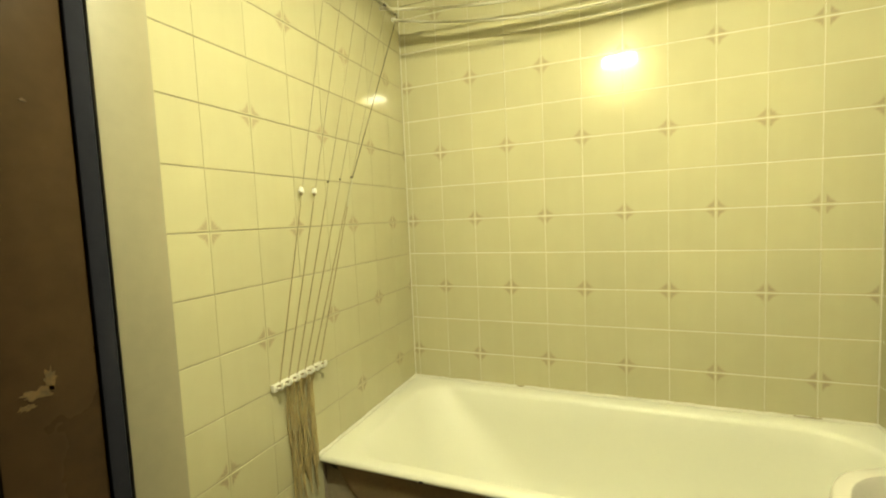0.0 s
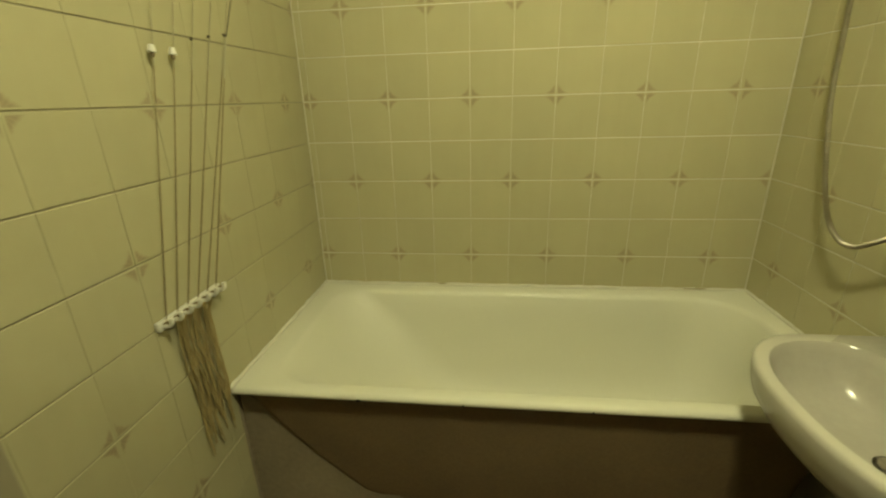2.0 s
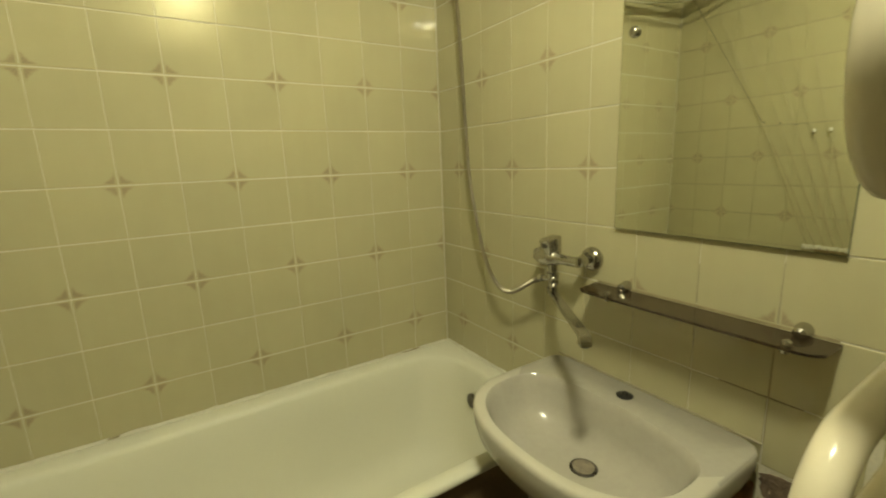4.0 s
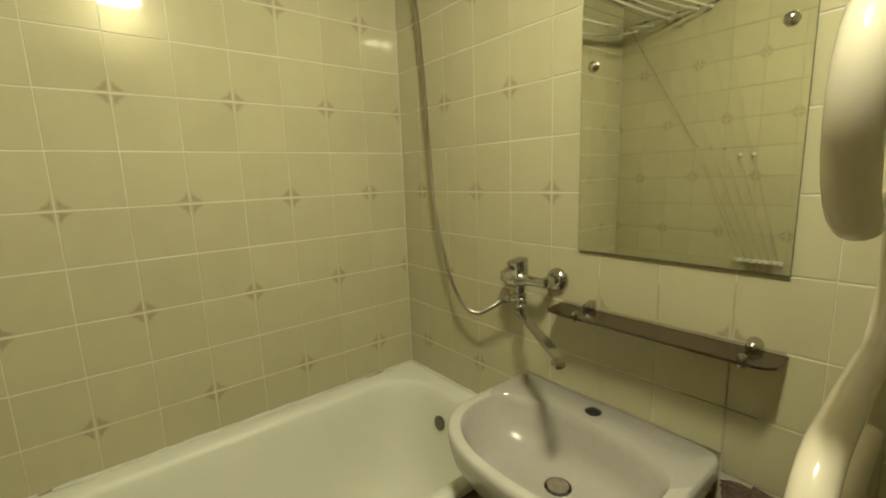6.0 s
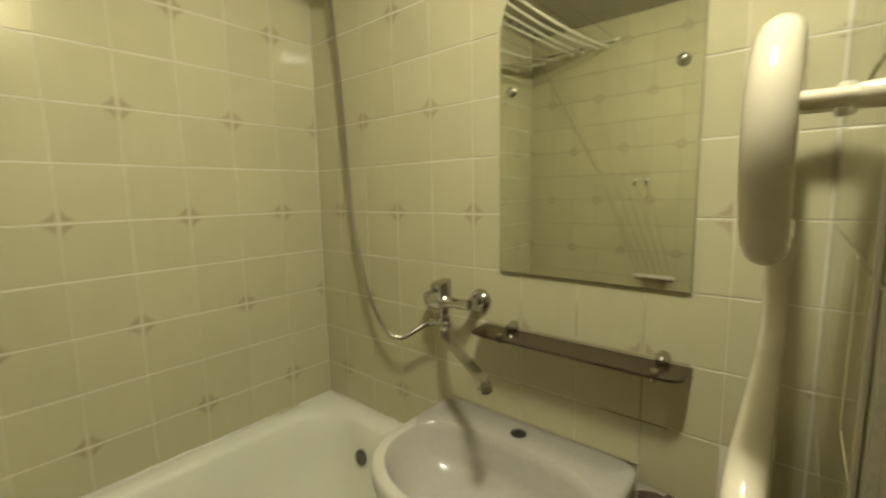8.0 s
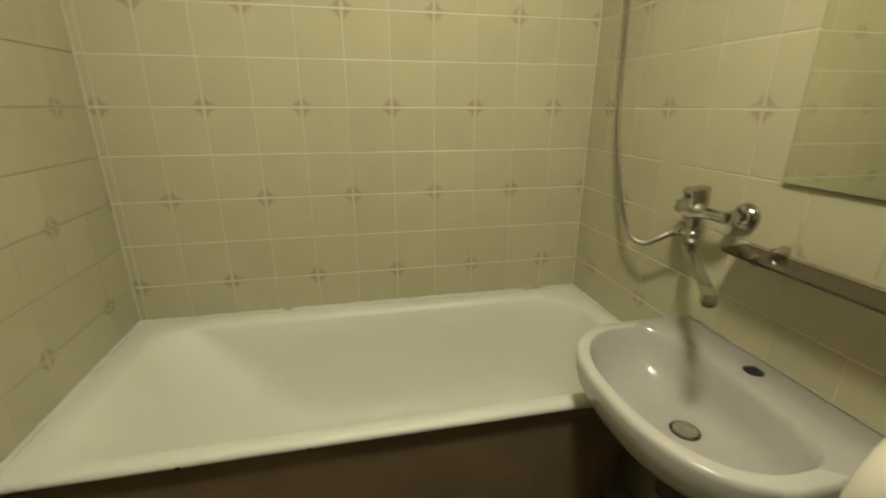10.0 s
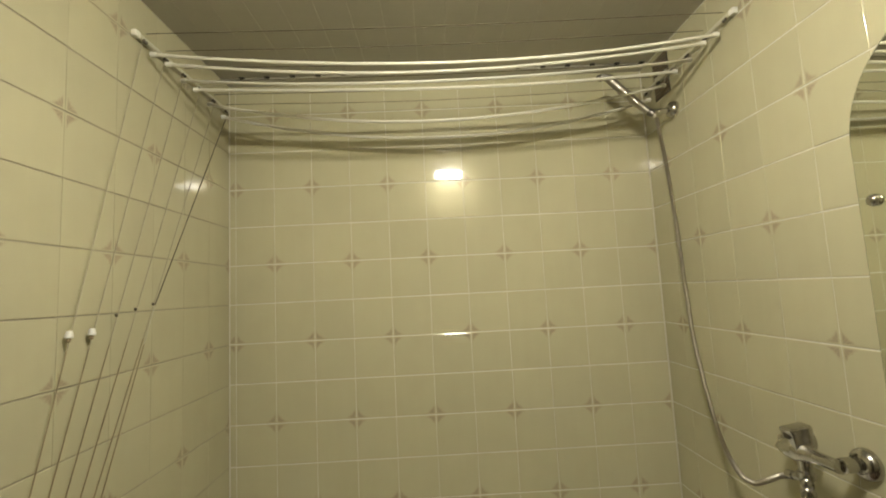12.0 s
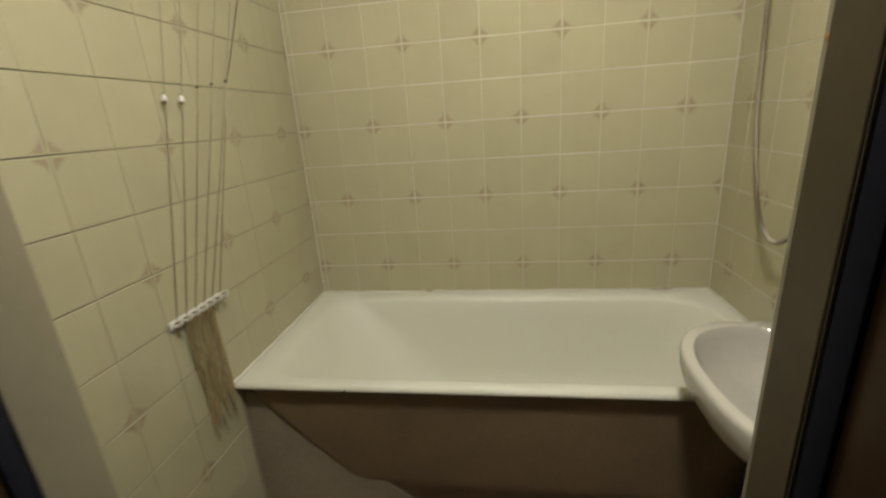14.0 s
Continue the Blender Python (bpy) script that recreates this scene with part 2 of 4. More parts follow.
def spline(ctrl, steps=12):
    """Catmull-Rom through the points."""
    c = [Vector(p) for p in ctrl]
    c = [2 * c[0] - c[1], *c, 2 * c[-1] - c[-2]]
    out = []
    for a, b, d, e in zip(c, c[1:], c[2:], c[3:]):
        for i in range(steps):
            s = i / steps
            out.append(0.5 * ((2 * b) + (d - a) * s + (2 * a - 5 * b + 4 * d - e) * s * s + (3 * b - a - 3 * d + e) * s ** 3))
    out.append(c[-2])
    return out


def slab(name, lo, hi, mat, label, category, bevel=0.0):
    ob = part(name, box(bmesh.new(), lo, hi, bevel), mat, smooth=False)
    return tagged(ob, label, category, kind="structure")


# ---------------------------------------------------------------- the shell of the room
G, GB, GL, GR = 0.0015, 0.0012, 0.0024, 0.0014      # depth of the joints
wall_back = slab("wall_back", (LX - 0.1, GB, 0), (RX + 0.1, 0.1, CZ), GROUT, "cream tiled bathroom wall along the bathtub with pale joints", "wall")
wall_left = slab("wall_left", (LX - 0.1, HALL_Y, 0), (LX - GL, GB - 0.0005, CZ), GROUT_DARK, "cream tiled bathroom wall with darker joints behind the clothes airer cords", "wall")
wall_right = slab("wall_right", (RX + GR, HALL_Y, 0), (RX + 0.1, GB - 0.0005, CZ), GROUT, "cream tiled bathroom wall with mirror and basin", "wall")

bm = bmesh.new()
box(bm, (LX - GL + 0.0002, HALL_Y, 0), (DOOR_L - 0.02, FY - G, CZ))
box(bm, (DOOR_R + 0.02, HALL_Y, 0), (RX + GR - 0.0002, FY - G, CZ))
box(bm, (DOOR_L - 0.02, HALL_Y, DOOR_H + 0.02), (DOOR_R + 0.02, FY - G, CZ))
wall_front = tagged(part("wall_front", bm, GROUT_DARK, smooth=False), "tiled bathroom wall around the narrow doorway", "wall", kind="structure")

slab("wall_plaster", (LX - 0.004, -0.711, 0.0), (LX - 0.0005, 0.0, TUB_Z - 0.02), PLASTER, "bare plaster below the bathtub rim", "wall")

# plinth that carries the raked end of the bathtub
bm = loft(bmesh.new(), [[(x, y, z) for x, z in ((LX + 0.0005, -0.004), (0.60, -0.004), (0.50, 0.050), (0.40, 0.100), (0.29, 0.195), (0.16, 0.325), (0.095, 0.400), (0.045, 0.470), (LX + 0.0005, 0.545))] for y in (-0.684, -0.03)])
loft(bm, [[(x, y, z) for x, z in ((LX + 0.0006, -0.0035), (0.70, -0.0035), (0.62, 0.050), (0.52, 0.110), (0.39, 0.225), (0.27, 0.340), (0.20, 0.410), (0.13, 0.480), (LX + 0.0006, 0.545))] for y in (-0.698, -0.685)])
tagged(part("wall_plinth", bm, PLASTER, smooth=False), "rough grey-brown plastered plinth under the end of the bathtub", "plinth", kind="structure")

# ceiling of narrow panels that run away from the door, with a dark slot at the end of each joint
bm = bmesh.new()
x = LX - 0.02
while x < RX + 0.02:
    box(bm, (x + 0.0003, FY - 0.02, CZ), (min(x + 0.0997, RX + 0.05), -0.062, CZ + 0.012), 0.0005, 1)
    x += 0.1
box(bm, (LX - 0.02, -0.058, CZ - 0.004), (RX + 0.02, 0.02, CZ + 0.01), 0.002, 1)
box(bm, (LX - 0.05, FY - 0.08, CZ + 0.0145), (RX + 0.05, 0.05, CZ + 0.03))
ceiling = tagged(part("ceiling", bm, PANEL, smooth=False), "white ceiling of narrow plastic panels", "ceiling", kind="structure")
# solid blocks for the slots, with their shade put into the dark colour
bm = bmesh.new()
x = LX + 0.08
while x < RX - 0.02:
    box(bm, (x - 0.010, -0.073, CZ - 0.0035), (x + 0.010, -0.060, CZ + 0.004), 0.001, 1)
    x += 0.1
tagged(part("trim", bm, SHADOW_GAP, smooth=False), "row of dark blocks for the shaded slots where ceiling panels meet the edge strip", "ceiling trim", kind="structure")

# floor, with the hall's floor in one sheet below
floor = slab("floor", (LX - 0.4, -3.3, -0.06), (2.3, 0.1, -0.004), GROUT, "worn brown tiled bathroom floor", "floor")

# hall behind the camera, unlit
slab("wall_hall_end", (LX - 0.5, -3.3, 0), (2.4, -3.2, CZ), HALL, "dark papered hall wall", "wall")
slab("wall_hall_left", (LX - 0.6, -3.3, 0), (LX - 0.5, HALL_Y, CZ), HALL, "dark papered hall wall", "wall")
slab("wall_hall_right", (2.3, -3.3, 0), (2.4, HALL_Y, CZ), HALL, "dark papered hall wall", "wall")
slab("wall_hall_door_left", (LX - 0.6, HALL_Y - 0.012, 0), (DOOR_L - 0.05, HALL_Y - 0.002, CZ), HALL, "dark papered hall wall beside the bathroom door", "wall")
slab("wall_hall_door_right", (DOOR_R + 0.05, HALL_Y - 0.012, 0), (2.4, HALL_Y - 0.002, CZ), HALL, "dark papered hall wall beside the bathroom door", "wall")
slab("wall_hall_lintel", (DOOR_L - 0.05, HALL_Y - 0.012, DOOR_H + 0.05), (DOOR_R + 0.05, HALL_Y - 0.002, CZ), HALL, "dark papered hall wall above the bathroom door", "wall")
slab("ceiling_hall", (LX - 0.6, -3.3, CZ + 0.001), (2.4, HALL_Y, CZ + 0.05), HALL, "dark hall ceiling", "ceiling")

# ---------------------------------------------------------------- doorway and door
door_frame = thing("door_1", "narrow doorway with cream painted inner frame and brown outer frame", "doorway", kind="structure")
MID = -1.53                  # where cream paint gives way to brown
for side, xa, xb, mid in (("left", DOOR_L - 0.028, DOOR_L, -1.534), ("right", DOOR_R, DOOR_R + 0.028, -1.531)):
    post = part("jamb", box(bmesh.new(), (xa, mid, -0.004), (xb, FY + 0.002 if side == "left" else FY - 0.006, DOOR_H), 0.002), JAMB, door_frame, "cream painted door jamb")
    if side == "right":
        part("inner_face", box(bmesh.new(), (xa - 0.0012, mid + 0.001, 0.03), (xa + 0.004, -1.4895, DOOR_H - 0.001), 0.001, 1), JAMB_BROWN, door_frame, "brown inner face of the jamb")
    xo = (xa - 0.006, xb - 0.006) if side == "left" else (xa + 0.006, xb + 0.006)
    part("outer_jamb", box(bmesh.new(), (xo[0], HALL_Y - 0.03, -0.004), (xo[1], mid - 0.001, DOOR_H), 0.003), BROWN, door_frame, "dark brown varnished outer jamb")
    sx = DOOR_L - 0.006 if side == "left" else DOOR_R + 0.001
    part("dark_strip", box(bmesh.new(), (sx, -1.553, 0), (sx + 0.005, mid - 0.0015, DOOR_H - 0.01), 0.002), JAMB_STRIP, door_frame, "dark blue-grey strip along the door jamb")
    cx = (xa - 0.035, xa + 0.001) if side == "left" else (xb - 0.001, xb + 0.014)
    part("casing", box(bmesh.new(), (cx[0], FY + 0.0015, 0), (cx[1], FY + 0.010 if side == "left" else FY + 0.004, DOOR_H + 0.03), 0.002), JAMB, door_frame, "cream painted casing strip")
part("head", box(bmesh.new(), (DOOR_L - 0.028, MID, DOOR_H), (DOOR_R + 0.028, FY + 0.002, DOOR_H + 0.03), 0.002), JAMB, door_frame, "cream painted frame head")
part("outer_head", box(bmesh.new(), (DOOR_L - 0.034, HALL_Y - 0.03, DOOR_H), (DOOR_R + 0.034, MID - 0.001, DOOR_H + 0.03), 0.003), BROWN, door_frame, "dark brown outer frame head")
part("chip", lathe(bmesh.new(), [(0, 0.0026), (0.0004, 0.0022), (0.0006, 0.0008)], (DOOR_R + 0.0002, -1.4875, 1.378), (-1, 0, 0), 9), WEAR, door_frame, "reddish paint chip")
part("chip", lathe(bmesh.new(), [(0, 0.0015), (0.0003, 0.0012), (0.0005, 0.0005)], (DOOR_R + 0.0002, -1.487, 1.17), (-1, 0, 0), 8), WEAR, door_frame, "reddish paint chip")
SCUFF = material("worn_varnish", (0.10, 0.055, 0.019), 0.7, vary=0.7, scale=120, fine=400, bump=0.3)
scuff_rng = random.Random(5)
for cy, cz, ay, az in ((-1.600, 1.199, 0.013, 0.006), (-1.590, 1.210, 0.005, 0.011), (-1.608, 1.190, 0.008, 0.003), (-1.588, 1.455, 0.003, 0.0015)):
    rim_pts = []
    for i in range(22):
        a, k = 2 * math.pi * i / 22, scuff_rng.uniform(0.5, 1.15)
        rim_pts.append((cy + ay * k * math.cos(a), cz + az * k * math.sin(a)))
    part("scuff", loft(bmesh.new(), [[(xx, y, z) for y, z in rim_pts] for xx in (DOOR_L - 0.0064, DOOR_L - 0.0055)]), SCUFF, door_frame, "worn ochre scuff in the varnish", smooth=False)
part("threshold", box(bmesh.new(), (DOOR_L, HALL_Y - 0.02, -0.004), (DOOR_R, FY, 0.03), 0.006), BROWN, door_frame, "worn brown threshold")

door = thing("door_2", "dark brown varnished door standing open into the hall", "door", kind="structure")
bm = bmesh.new()
box(bm, (DOOR_L - 0.052, -2.24, 0.012), (DOOR_L - 0.014, HALL_Y - 0.034, 2.0), 0.003)
part("leaf", bm, BROWN, door, "dark brown door leaf")
for za, zb in ((0.2, 0.85), (1.0, 1.85)):
    part("panel_mould", box(bmesh.new(), (DOOR_L - 0.0145, -2.15, za), (DOOR_L - 0.009, -1.73, zb), 0.003), BROWN, door)
h = part("handle", sweep(bmesh.new(), spline([(DOOR_L - 0.012, -2.17, 1.0), (DOOR_L + 0.03, -2.17, 1.0), (DOOR_L + 0.035, -2.13, 1.0), (DOOR_L + 0.035, -2.06, 0.995)], 5), 0.007), CHROME_DARK, door, "dull metal lever handle")
part("rose", lathe(bmesh.new(), [(0, 0.024), (0.005, 0.023), (0.007, 0.012)], (DOOR_L - 0.014, -2.17, 1.0), (1, 0, 0), 20), CHROME_DARK, h)

# ---------------------------------------------------------------- lamp under the ceiling by the door
lamp = thing("ceiling_lamp", "lit oblong glass lamp under the ceiling near the door", "lamp")
LAMP_X, LAMP_Y = 0.915, -1.375


def oblong(ax, ay, z, n=5.0, count=36):
    out = []
    for i in range(count):
        a = 2 * math.pi * i / count
        c, s = math.cos(a), math.sin(a)
        k = (abs(c) ** n + abs(s) ** n) ** (-1 / n)
        out.append((LAMP_X + ax * c * k, LAMP_Y + ay * s * k, z))
    return out


part("base", loft(bmesh.new(), [oblong(0.100, 0.040, CZ + 0.0005), oblong(0.100, 0.040, CZ - 0.010), oblong(0.096, 0.036, CZ - 0.013)]), PLASTIC, lamp, "white plastic lamp base")
part("glass", loft(bmesh.new(), [oblong(0.090, 0.031, CZ - 0.0125), oblong(0.092, 0.034, CZ - 0.040), oblong(0.086, 0.029, CZ - 0.048), oblong(0.06, 0.015, CZ - 0.051)]), GLOW, lamp, "glowing milky glass")

# ---------------------------------------------------------------- bathtub
tub = thing("bathtub", "white enamelled cast iron bathtub between tiled walls", "bathtub")


def rounded(x0, x1, y0, y1, rl, rr, z, k=10):
    """A rectangle with its own corner radius at either end."""
    out = []
    for cx, cy, r, a0 in ((x1 - rr, y1 - rr, rr, 0), (x0 + rl, y1 - rl, rl, 90), (x0 + rl, y0 + rl, rl, 180), (x1 - rr, y0 + rr, rr, 270)):
        for i in range(k):
            a = radians(a0 + 90 * i / (k - 1))
            out.append((cx + r * math.cos(a), cy + r * math.sin(a), z))
    return out


TZ = TUB_Z
TX0, TX1, TY0, TY1 = -0.040, 1.690, -0.733, 0.012
rings = [
    rounded(TX0 + 0.004, TX1 - 0.002, TY0 + 0.006, TY1 - 0.002, 0.02, 0.02, TZ - 0.021),
    rounded(TX0 + 0.001, TX1, TY0 + 0.001, TY1, 0.022, 0.022, TZ - 0.018),
    rounded(TX0, TX1, TY0, TY1, 0.024, 0.024, TZ - 0.011),
    rounded(TX0 + 0.002, TX1 - 0.002, TY0 + 0.004, TY1 - 0.002, 0.026, 0.026, TZ - 0.004),
    rounded(TX0 + 0.008, TX1 - 0.008, TY0 + 0.011, TY1 - 0.006, 0.03, 0.03, TZ),
    rounded(0.052, 1.622, -0.690, -0.062, 0.10, 0.17, TZ - 0.002),
    rounded(0.062, 1.614, -0.682, -0.070, 0.11, 0.17, TZ - 0.008),
    rounded(0.074, 1.608, -0.676, -0.076, 0.135, 0.17, TZ - 0.022),
    rounded(0.110, 1.596, -0.668, -0.084, 0.19, 0.17, TZ - 0.09),
    rounded(0.152, 1.586, -0.660, -0.092, 0.24, 0.175, TZ - 0.16),
    rounded(0.203, 1.575, -0.648, -0.104, 0.265, 0.18, TZ - 0.23),
    rounded(0.292, 1.555, -0.625, -0.127, 0.245, 0.19, TZ - 0.32),
    rounded(0.370, 1.530, -0.595, -0.157, 0.215, 0.19, TZ - 0.38),
    rounded(0.450, 1.490, -0.550, -0.200, 0.17, 0.17, TZ - 0.412),
    rounded(0.620, 1.400, -0.460, -0.300, 0.07, 0.07, TZ - 0.42),
]
part("basin", loft(bmesh.new(), rings, close_start=False), ENAMEL, tub, "glossy white enamel inside and rolled rim", sharp=70)
rings = [
    rounded(TX0 + 0.016, TX1 - 0.012, TY0 + 0.010, TY1 - 0.014, 0.02, 0.02, TZ - 0.0195),
    rounded(-0.010, 1.655, -0.716, -0.022, 0.05, 0.18, TZ - 0.022),
    rounded(0.030, 1.640, -0.708, -0.040, 0.05, 0.18, TZ - 0.10),
    rounded(0.078, 1.628, -0.706, -0.050, 0.05, 0.185, TZ - 0.16),
    rounded(0.138, 1.615, -0.704, -0.060, 0.05, 0.19, TZ - 0.23),
    rounded(0.270, 1.590, -0.700, -0.075, 0.06, 0.20, TZ - 0.37),
    rounded(0.375, 1.570, -0.690, -0.100, 0.10, 0.20, TZ - 0.46),
    rounded(0.470, 1.530, -0.630, -0.140, 0.17, 0.18, TZ - 0.51),
    rounded(0.540, 1.480, -0.560, -0.200, 0.15, 0.17, TZ - 0.525),
]
part("shell", loft(bmesh.new(), rings, close_start=False), CAST, tub, "rough brown primed iron outside", sharp=70)
for lx in (0.62, 1.36):
    for ly in (-0.56, -0.18):
        bm = bmesh.new()
        sweep(bm, spline([(lx, ly + (0.03 if ly < -0.4 else -0.03), 0.09), (lx, ly, 0.06), (lx, ly - (0.02 if ly < -0.4 else -0.02), 0.0)], 6), lambda i: 0.022 - 0.0006 * i, 10)
        part("leg", bm, CAST, tub, "cast iron foot")
part("overflow", lathe(bmesh.new(), [(0, 0.027), (0.006, 0.027), (0.009, 0.022), (0.007, 0.015), (0.004, 0.006)], (1.588, -0.305, 0.466), (-1, 0, 0.16), 28), CHROME_DARK, tub, "dull dark overflow rose")
part("drain", lathe(bmesh.new(), [(0, 0.03), (0.004, 0.028), (0.004, 0.02), (0.001, 0.008)], (1.36, -0.38, TZ - 0.421), (0, 0, 1), 24), CHROME_DARK, tub, "dull metal drain")
for cx, w in ((0.335, 0.012), (0.62, 0.006), (0.95, 0.005)):
    part("chip", box(bmesh.new(), (cx, TY0 - 0.0006, TZ - 0.020), (cx + w, TY0 + 0.004, TZ - 0.013), 0.001, 1), BLACK, tub, "dark chip in the enamel rim")

# caulk where tub and corners meet the tiles
bm = bmesh.new()
random.seed(5)
pts = [(x, -0.004, TZ + 0.001 + random.uniform(-0.001, 0.002)) for x in np.linspace(LX, RX, 60)]
rad = [random.uniform(0.005, 0.0075) for _ in pts]
sweep(bm, pts, lambda i: rad[i], 8)
tagged(part("caulk_line", bm, CAULK), "uneven white caulk between bathtub and tiles", "caulk", kind="structure")
for xx, sgn in ((LX, 1), (RX, -1)):
    pts = [(xx + sgn * 0.001, y, TZ + 0.0015 + random.uniform(-0.001, 0.002)) for y in np.linspace(-0.735, -0.004, 36)]
    rad2 = [random.uniform(0.005, 0.009) for _ in pts]
    tagged(part("caulk_line", sweep(bmesh.new(), pts, lambda i: rad2[i], 8), CAULK), "uneven white caulk between bathtub and tiles", "caulk", kind="structure")
    pts = [(xx + sgn * 0.0005, -0.0005, z) for z in np.linspace(TZ, CZ - 0.004, 70)]
    rad3 = [random.uniform(0.0009, 0.0019) for _ in pts]
    tagged(part("corner_joint", sweep(bmesh.new(), pts, lambda i: rad3[i], 7), GROUT), "white grouted corner joint", "grout", kind="structure")

# ---------------------------------------------------------------- wash basin
SY = -0.92
SZ = 0.766
sink = thing("wash_basin", "grey-white porcelain wash basin on the tiled wall overlapping the bathtub", "wash basin")


def basin_ring(cx, back, front, ay, nb, nf, z, count=96):
    out = []
    for i in range(count):
        a = 2 * math.pi * i / count
        c, s = math.cos(a), math.sin(a)
        # blend of exponents keeps the sides smooth
        n = nf + (nb - nf) * max(0.0, min(1.0, (c + 0.35) / 0.7))
        k = (abs(c) ** n + abs(s) ** n) ** (-1 / n)
        out.append((cx + (back if c > 0 else front) * c * k, SY + ay * s * k, z))
    return out


rings = [
    basin_ring(1.50, 0.10, 0.09, 0.11, 3, 2.2, SZ - 0.175),
    basin_ring(1.48, 0.16, 0.14, 0.17, 4, 2.2, SZ - 0.160),
    basin_ring(1.47, 0.204, 0.196, 0.252, 12, 2.4, SZ - 0.100),
    basin_ring(1.47, 0.206, 0.213, 0.270, 14, 2.5, SZ - 0.070),
    basin_ring(1.47, 0.206, 0.219, 0.277, 16, 2.5, SZ - 0.045),
    basin_ring(1.47, 0.206, 0.222, 0.280, 16, 2.5, SZ - 0.014),
    basin_ring(1.47, 0.206, 0.220, 0.278, 16, 2.5, SZ - 0.004),
    basin_ring(1.47, 0.204, 0.214, 0.273, 16, 2.5, SZ),
    basin_ring(1.455, 0.116, 0.180, 0.246, 3.0, 2.4, SZ - 0.002),
    basin_ring(1.455, 0.112, 0.175, 0.241, 2.9, 2.4, SZ - 0.008),
    basin_ring(1.455, 0.107, 0.170, 0.235, 2.8, 2.4, SZ - 0.026),
    basin_ring(1.458, 0.098, 0.155, 0.214, 2.6, 2.3, SZ - 0.075),
    basin_ring(1.462, 0.082, 0.128, 0.175, 2.4, 2.2, SZ - 0.112),
    basin_ring(1.465, 0.050, 0.080, 0.105, 2.1, 2.1, SZ - 0.126),
    basin_ring(1.468, 0.030, 0.034, 0.036, 2.0, 2.0, SZ - 0.134),
    basin_ring(1.468, 0.012, 0.012, 0.012, 2.0, 2.0, SZ - 0.135),
]
basin_body = part("body", loft(bmesh.new(), rings[:9], close_end=False), PORCELAIN, sink, "cream-white porcelain outside and rim", sharp=75)
basin_body.data.materials.append(BOWL_GLAZE)     # the greyer deck behind the bowl
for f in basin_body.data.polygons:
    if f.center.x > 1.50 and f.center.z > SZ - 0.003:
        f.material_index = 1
part("bowl", loft(bmesh.new(), rings[8:], close_start=False), BOWL_GLAZE, sink, "greyer glaze of the bowl", sharp=75)
d = part("drain", lathe(bmesh.new(), [(0, 0.033), (0.002, 0.0325), (0.003, 0.0300), (0.002, 0.0275), (0.001, 0.026)], (1.468, SY, SZ - 0.1345), (0, 0, 1), 28), CHROME_DARK, sink, "tarnished drain ring")
part("plug_hole", lathe(bmesh.new(), [(0, 0.0265), (0.0012, 0.026), (0.0016, 0.020), (0.001, 0.018), (0.0012, 0.008)], (1.468, SY, SZ - 0.1318), (0, 0, 1), 20), PLUG, d, "tan grated drain centre")
part("tap_hole_cover", lathe(bmesh.new(), [(0, 0.020), (0.002, 0.021), (0.004, 0.018), (0.006, 0.009), (0.011, 0.006), (0.012, 0.002)], (1.622, SY + 0.004, SZ - 0.001), (0, 0, 1), 22), BLACK, sink, "black rubber cover of the unused tap hole")
part("trap", lathe(bmesh.new(), [(0, 0.02), (0.05, 0.02), (0.052, 0.036), (0.15, 0.036), (0.156, 0.03), (0.16, 0.01)], (1.468, SY, SZ - 0.17), (0, 0, -1), 24), DARK, sink, "dark plastic drain trap")
part("waste_pipe", sweep(bmesh.new(), spline([(1.49, SY, SZ - 0.24), (1.55, SY, SZ - 0.24), (1.60, SY, SZ - 0.27), (1.62, SY + 0.02, SZ - 0.5), (1.62, SY + 0.03, 0.0)], 8), 0.02, 12), DARK, sink, "dark waste pipe")
for yy in (SY - 0.20, SY + 0.20):
    part("bracket", box(bmesh.new(), (1.50, yy - 0.012, SZ - 0.115), (1.679, yy + 0.012, SZ - 0.095), 0.003), RUST, sink, "rusty iron bracket")
part("wall_flange", box(bmesh.new(), (1.655, SY - 0.268, 0.590), (1.679, SY - 0.228, 0.676), 0.004), RUST, sink, "rusty iron wall flange")
bm = bmesh.new()
pts = [(RX - 0.001, y, SZ + 0.001 + random.uniform(-0.001, 0.001)) for y in np.linspace(SY - 0.272, SY + 0.272, 30)]
sweep(bm, pts, lambda i: 0.0026 + 0.0008 * math.sin(i * 1.7), 7)
part("sealant", bm, GROUT_DARK, sink, "discoloured sealant along the tiles")

# ---------------------------------------------------------------- mixer tap with long spout
tap = thing("mixer_tap", "chrome wall mixer tap with long swivel spout", "tap")
MY, MZ = -0.678, 1.084
for yy in (MY - 0.084, MY + 0.070):
    part("escutcheon", lathe(bmesh.new(), [(0, 0.033), (0.004, 0.034), (0.014, 0.031), (0.022, 0.022), (0.024, 0.016)], (RX + 0.001, yy, MZ), (-1, 0, 0), 28), CHROME, tap)
    part("union", lathe(bmesh.new(), [(0, 0.013), (0.022, 0.013), (0.023, 0.0175), (0.044, 0.0175), (0.046, 0.013)], (RX - 0.015, yy, MZ), (-1, 0, 0), 6), CHROME, tap)
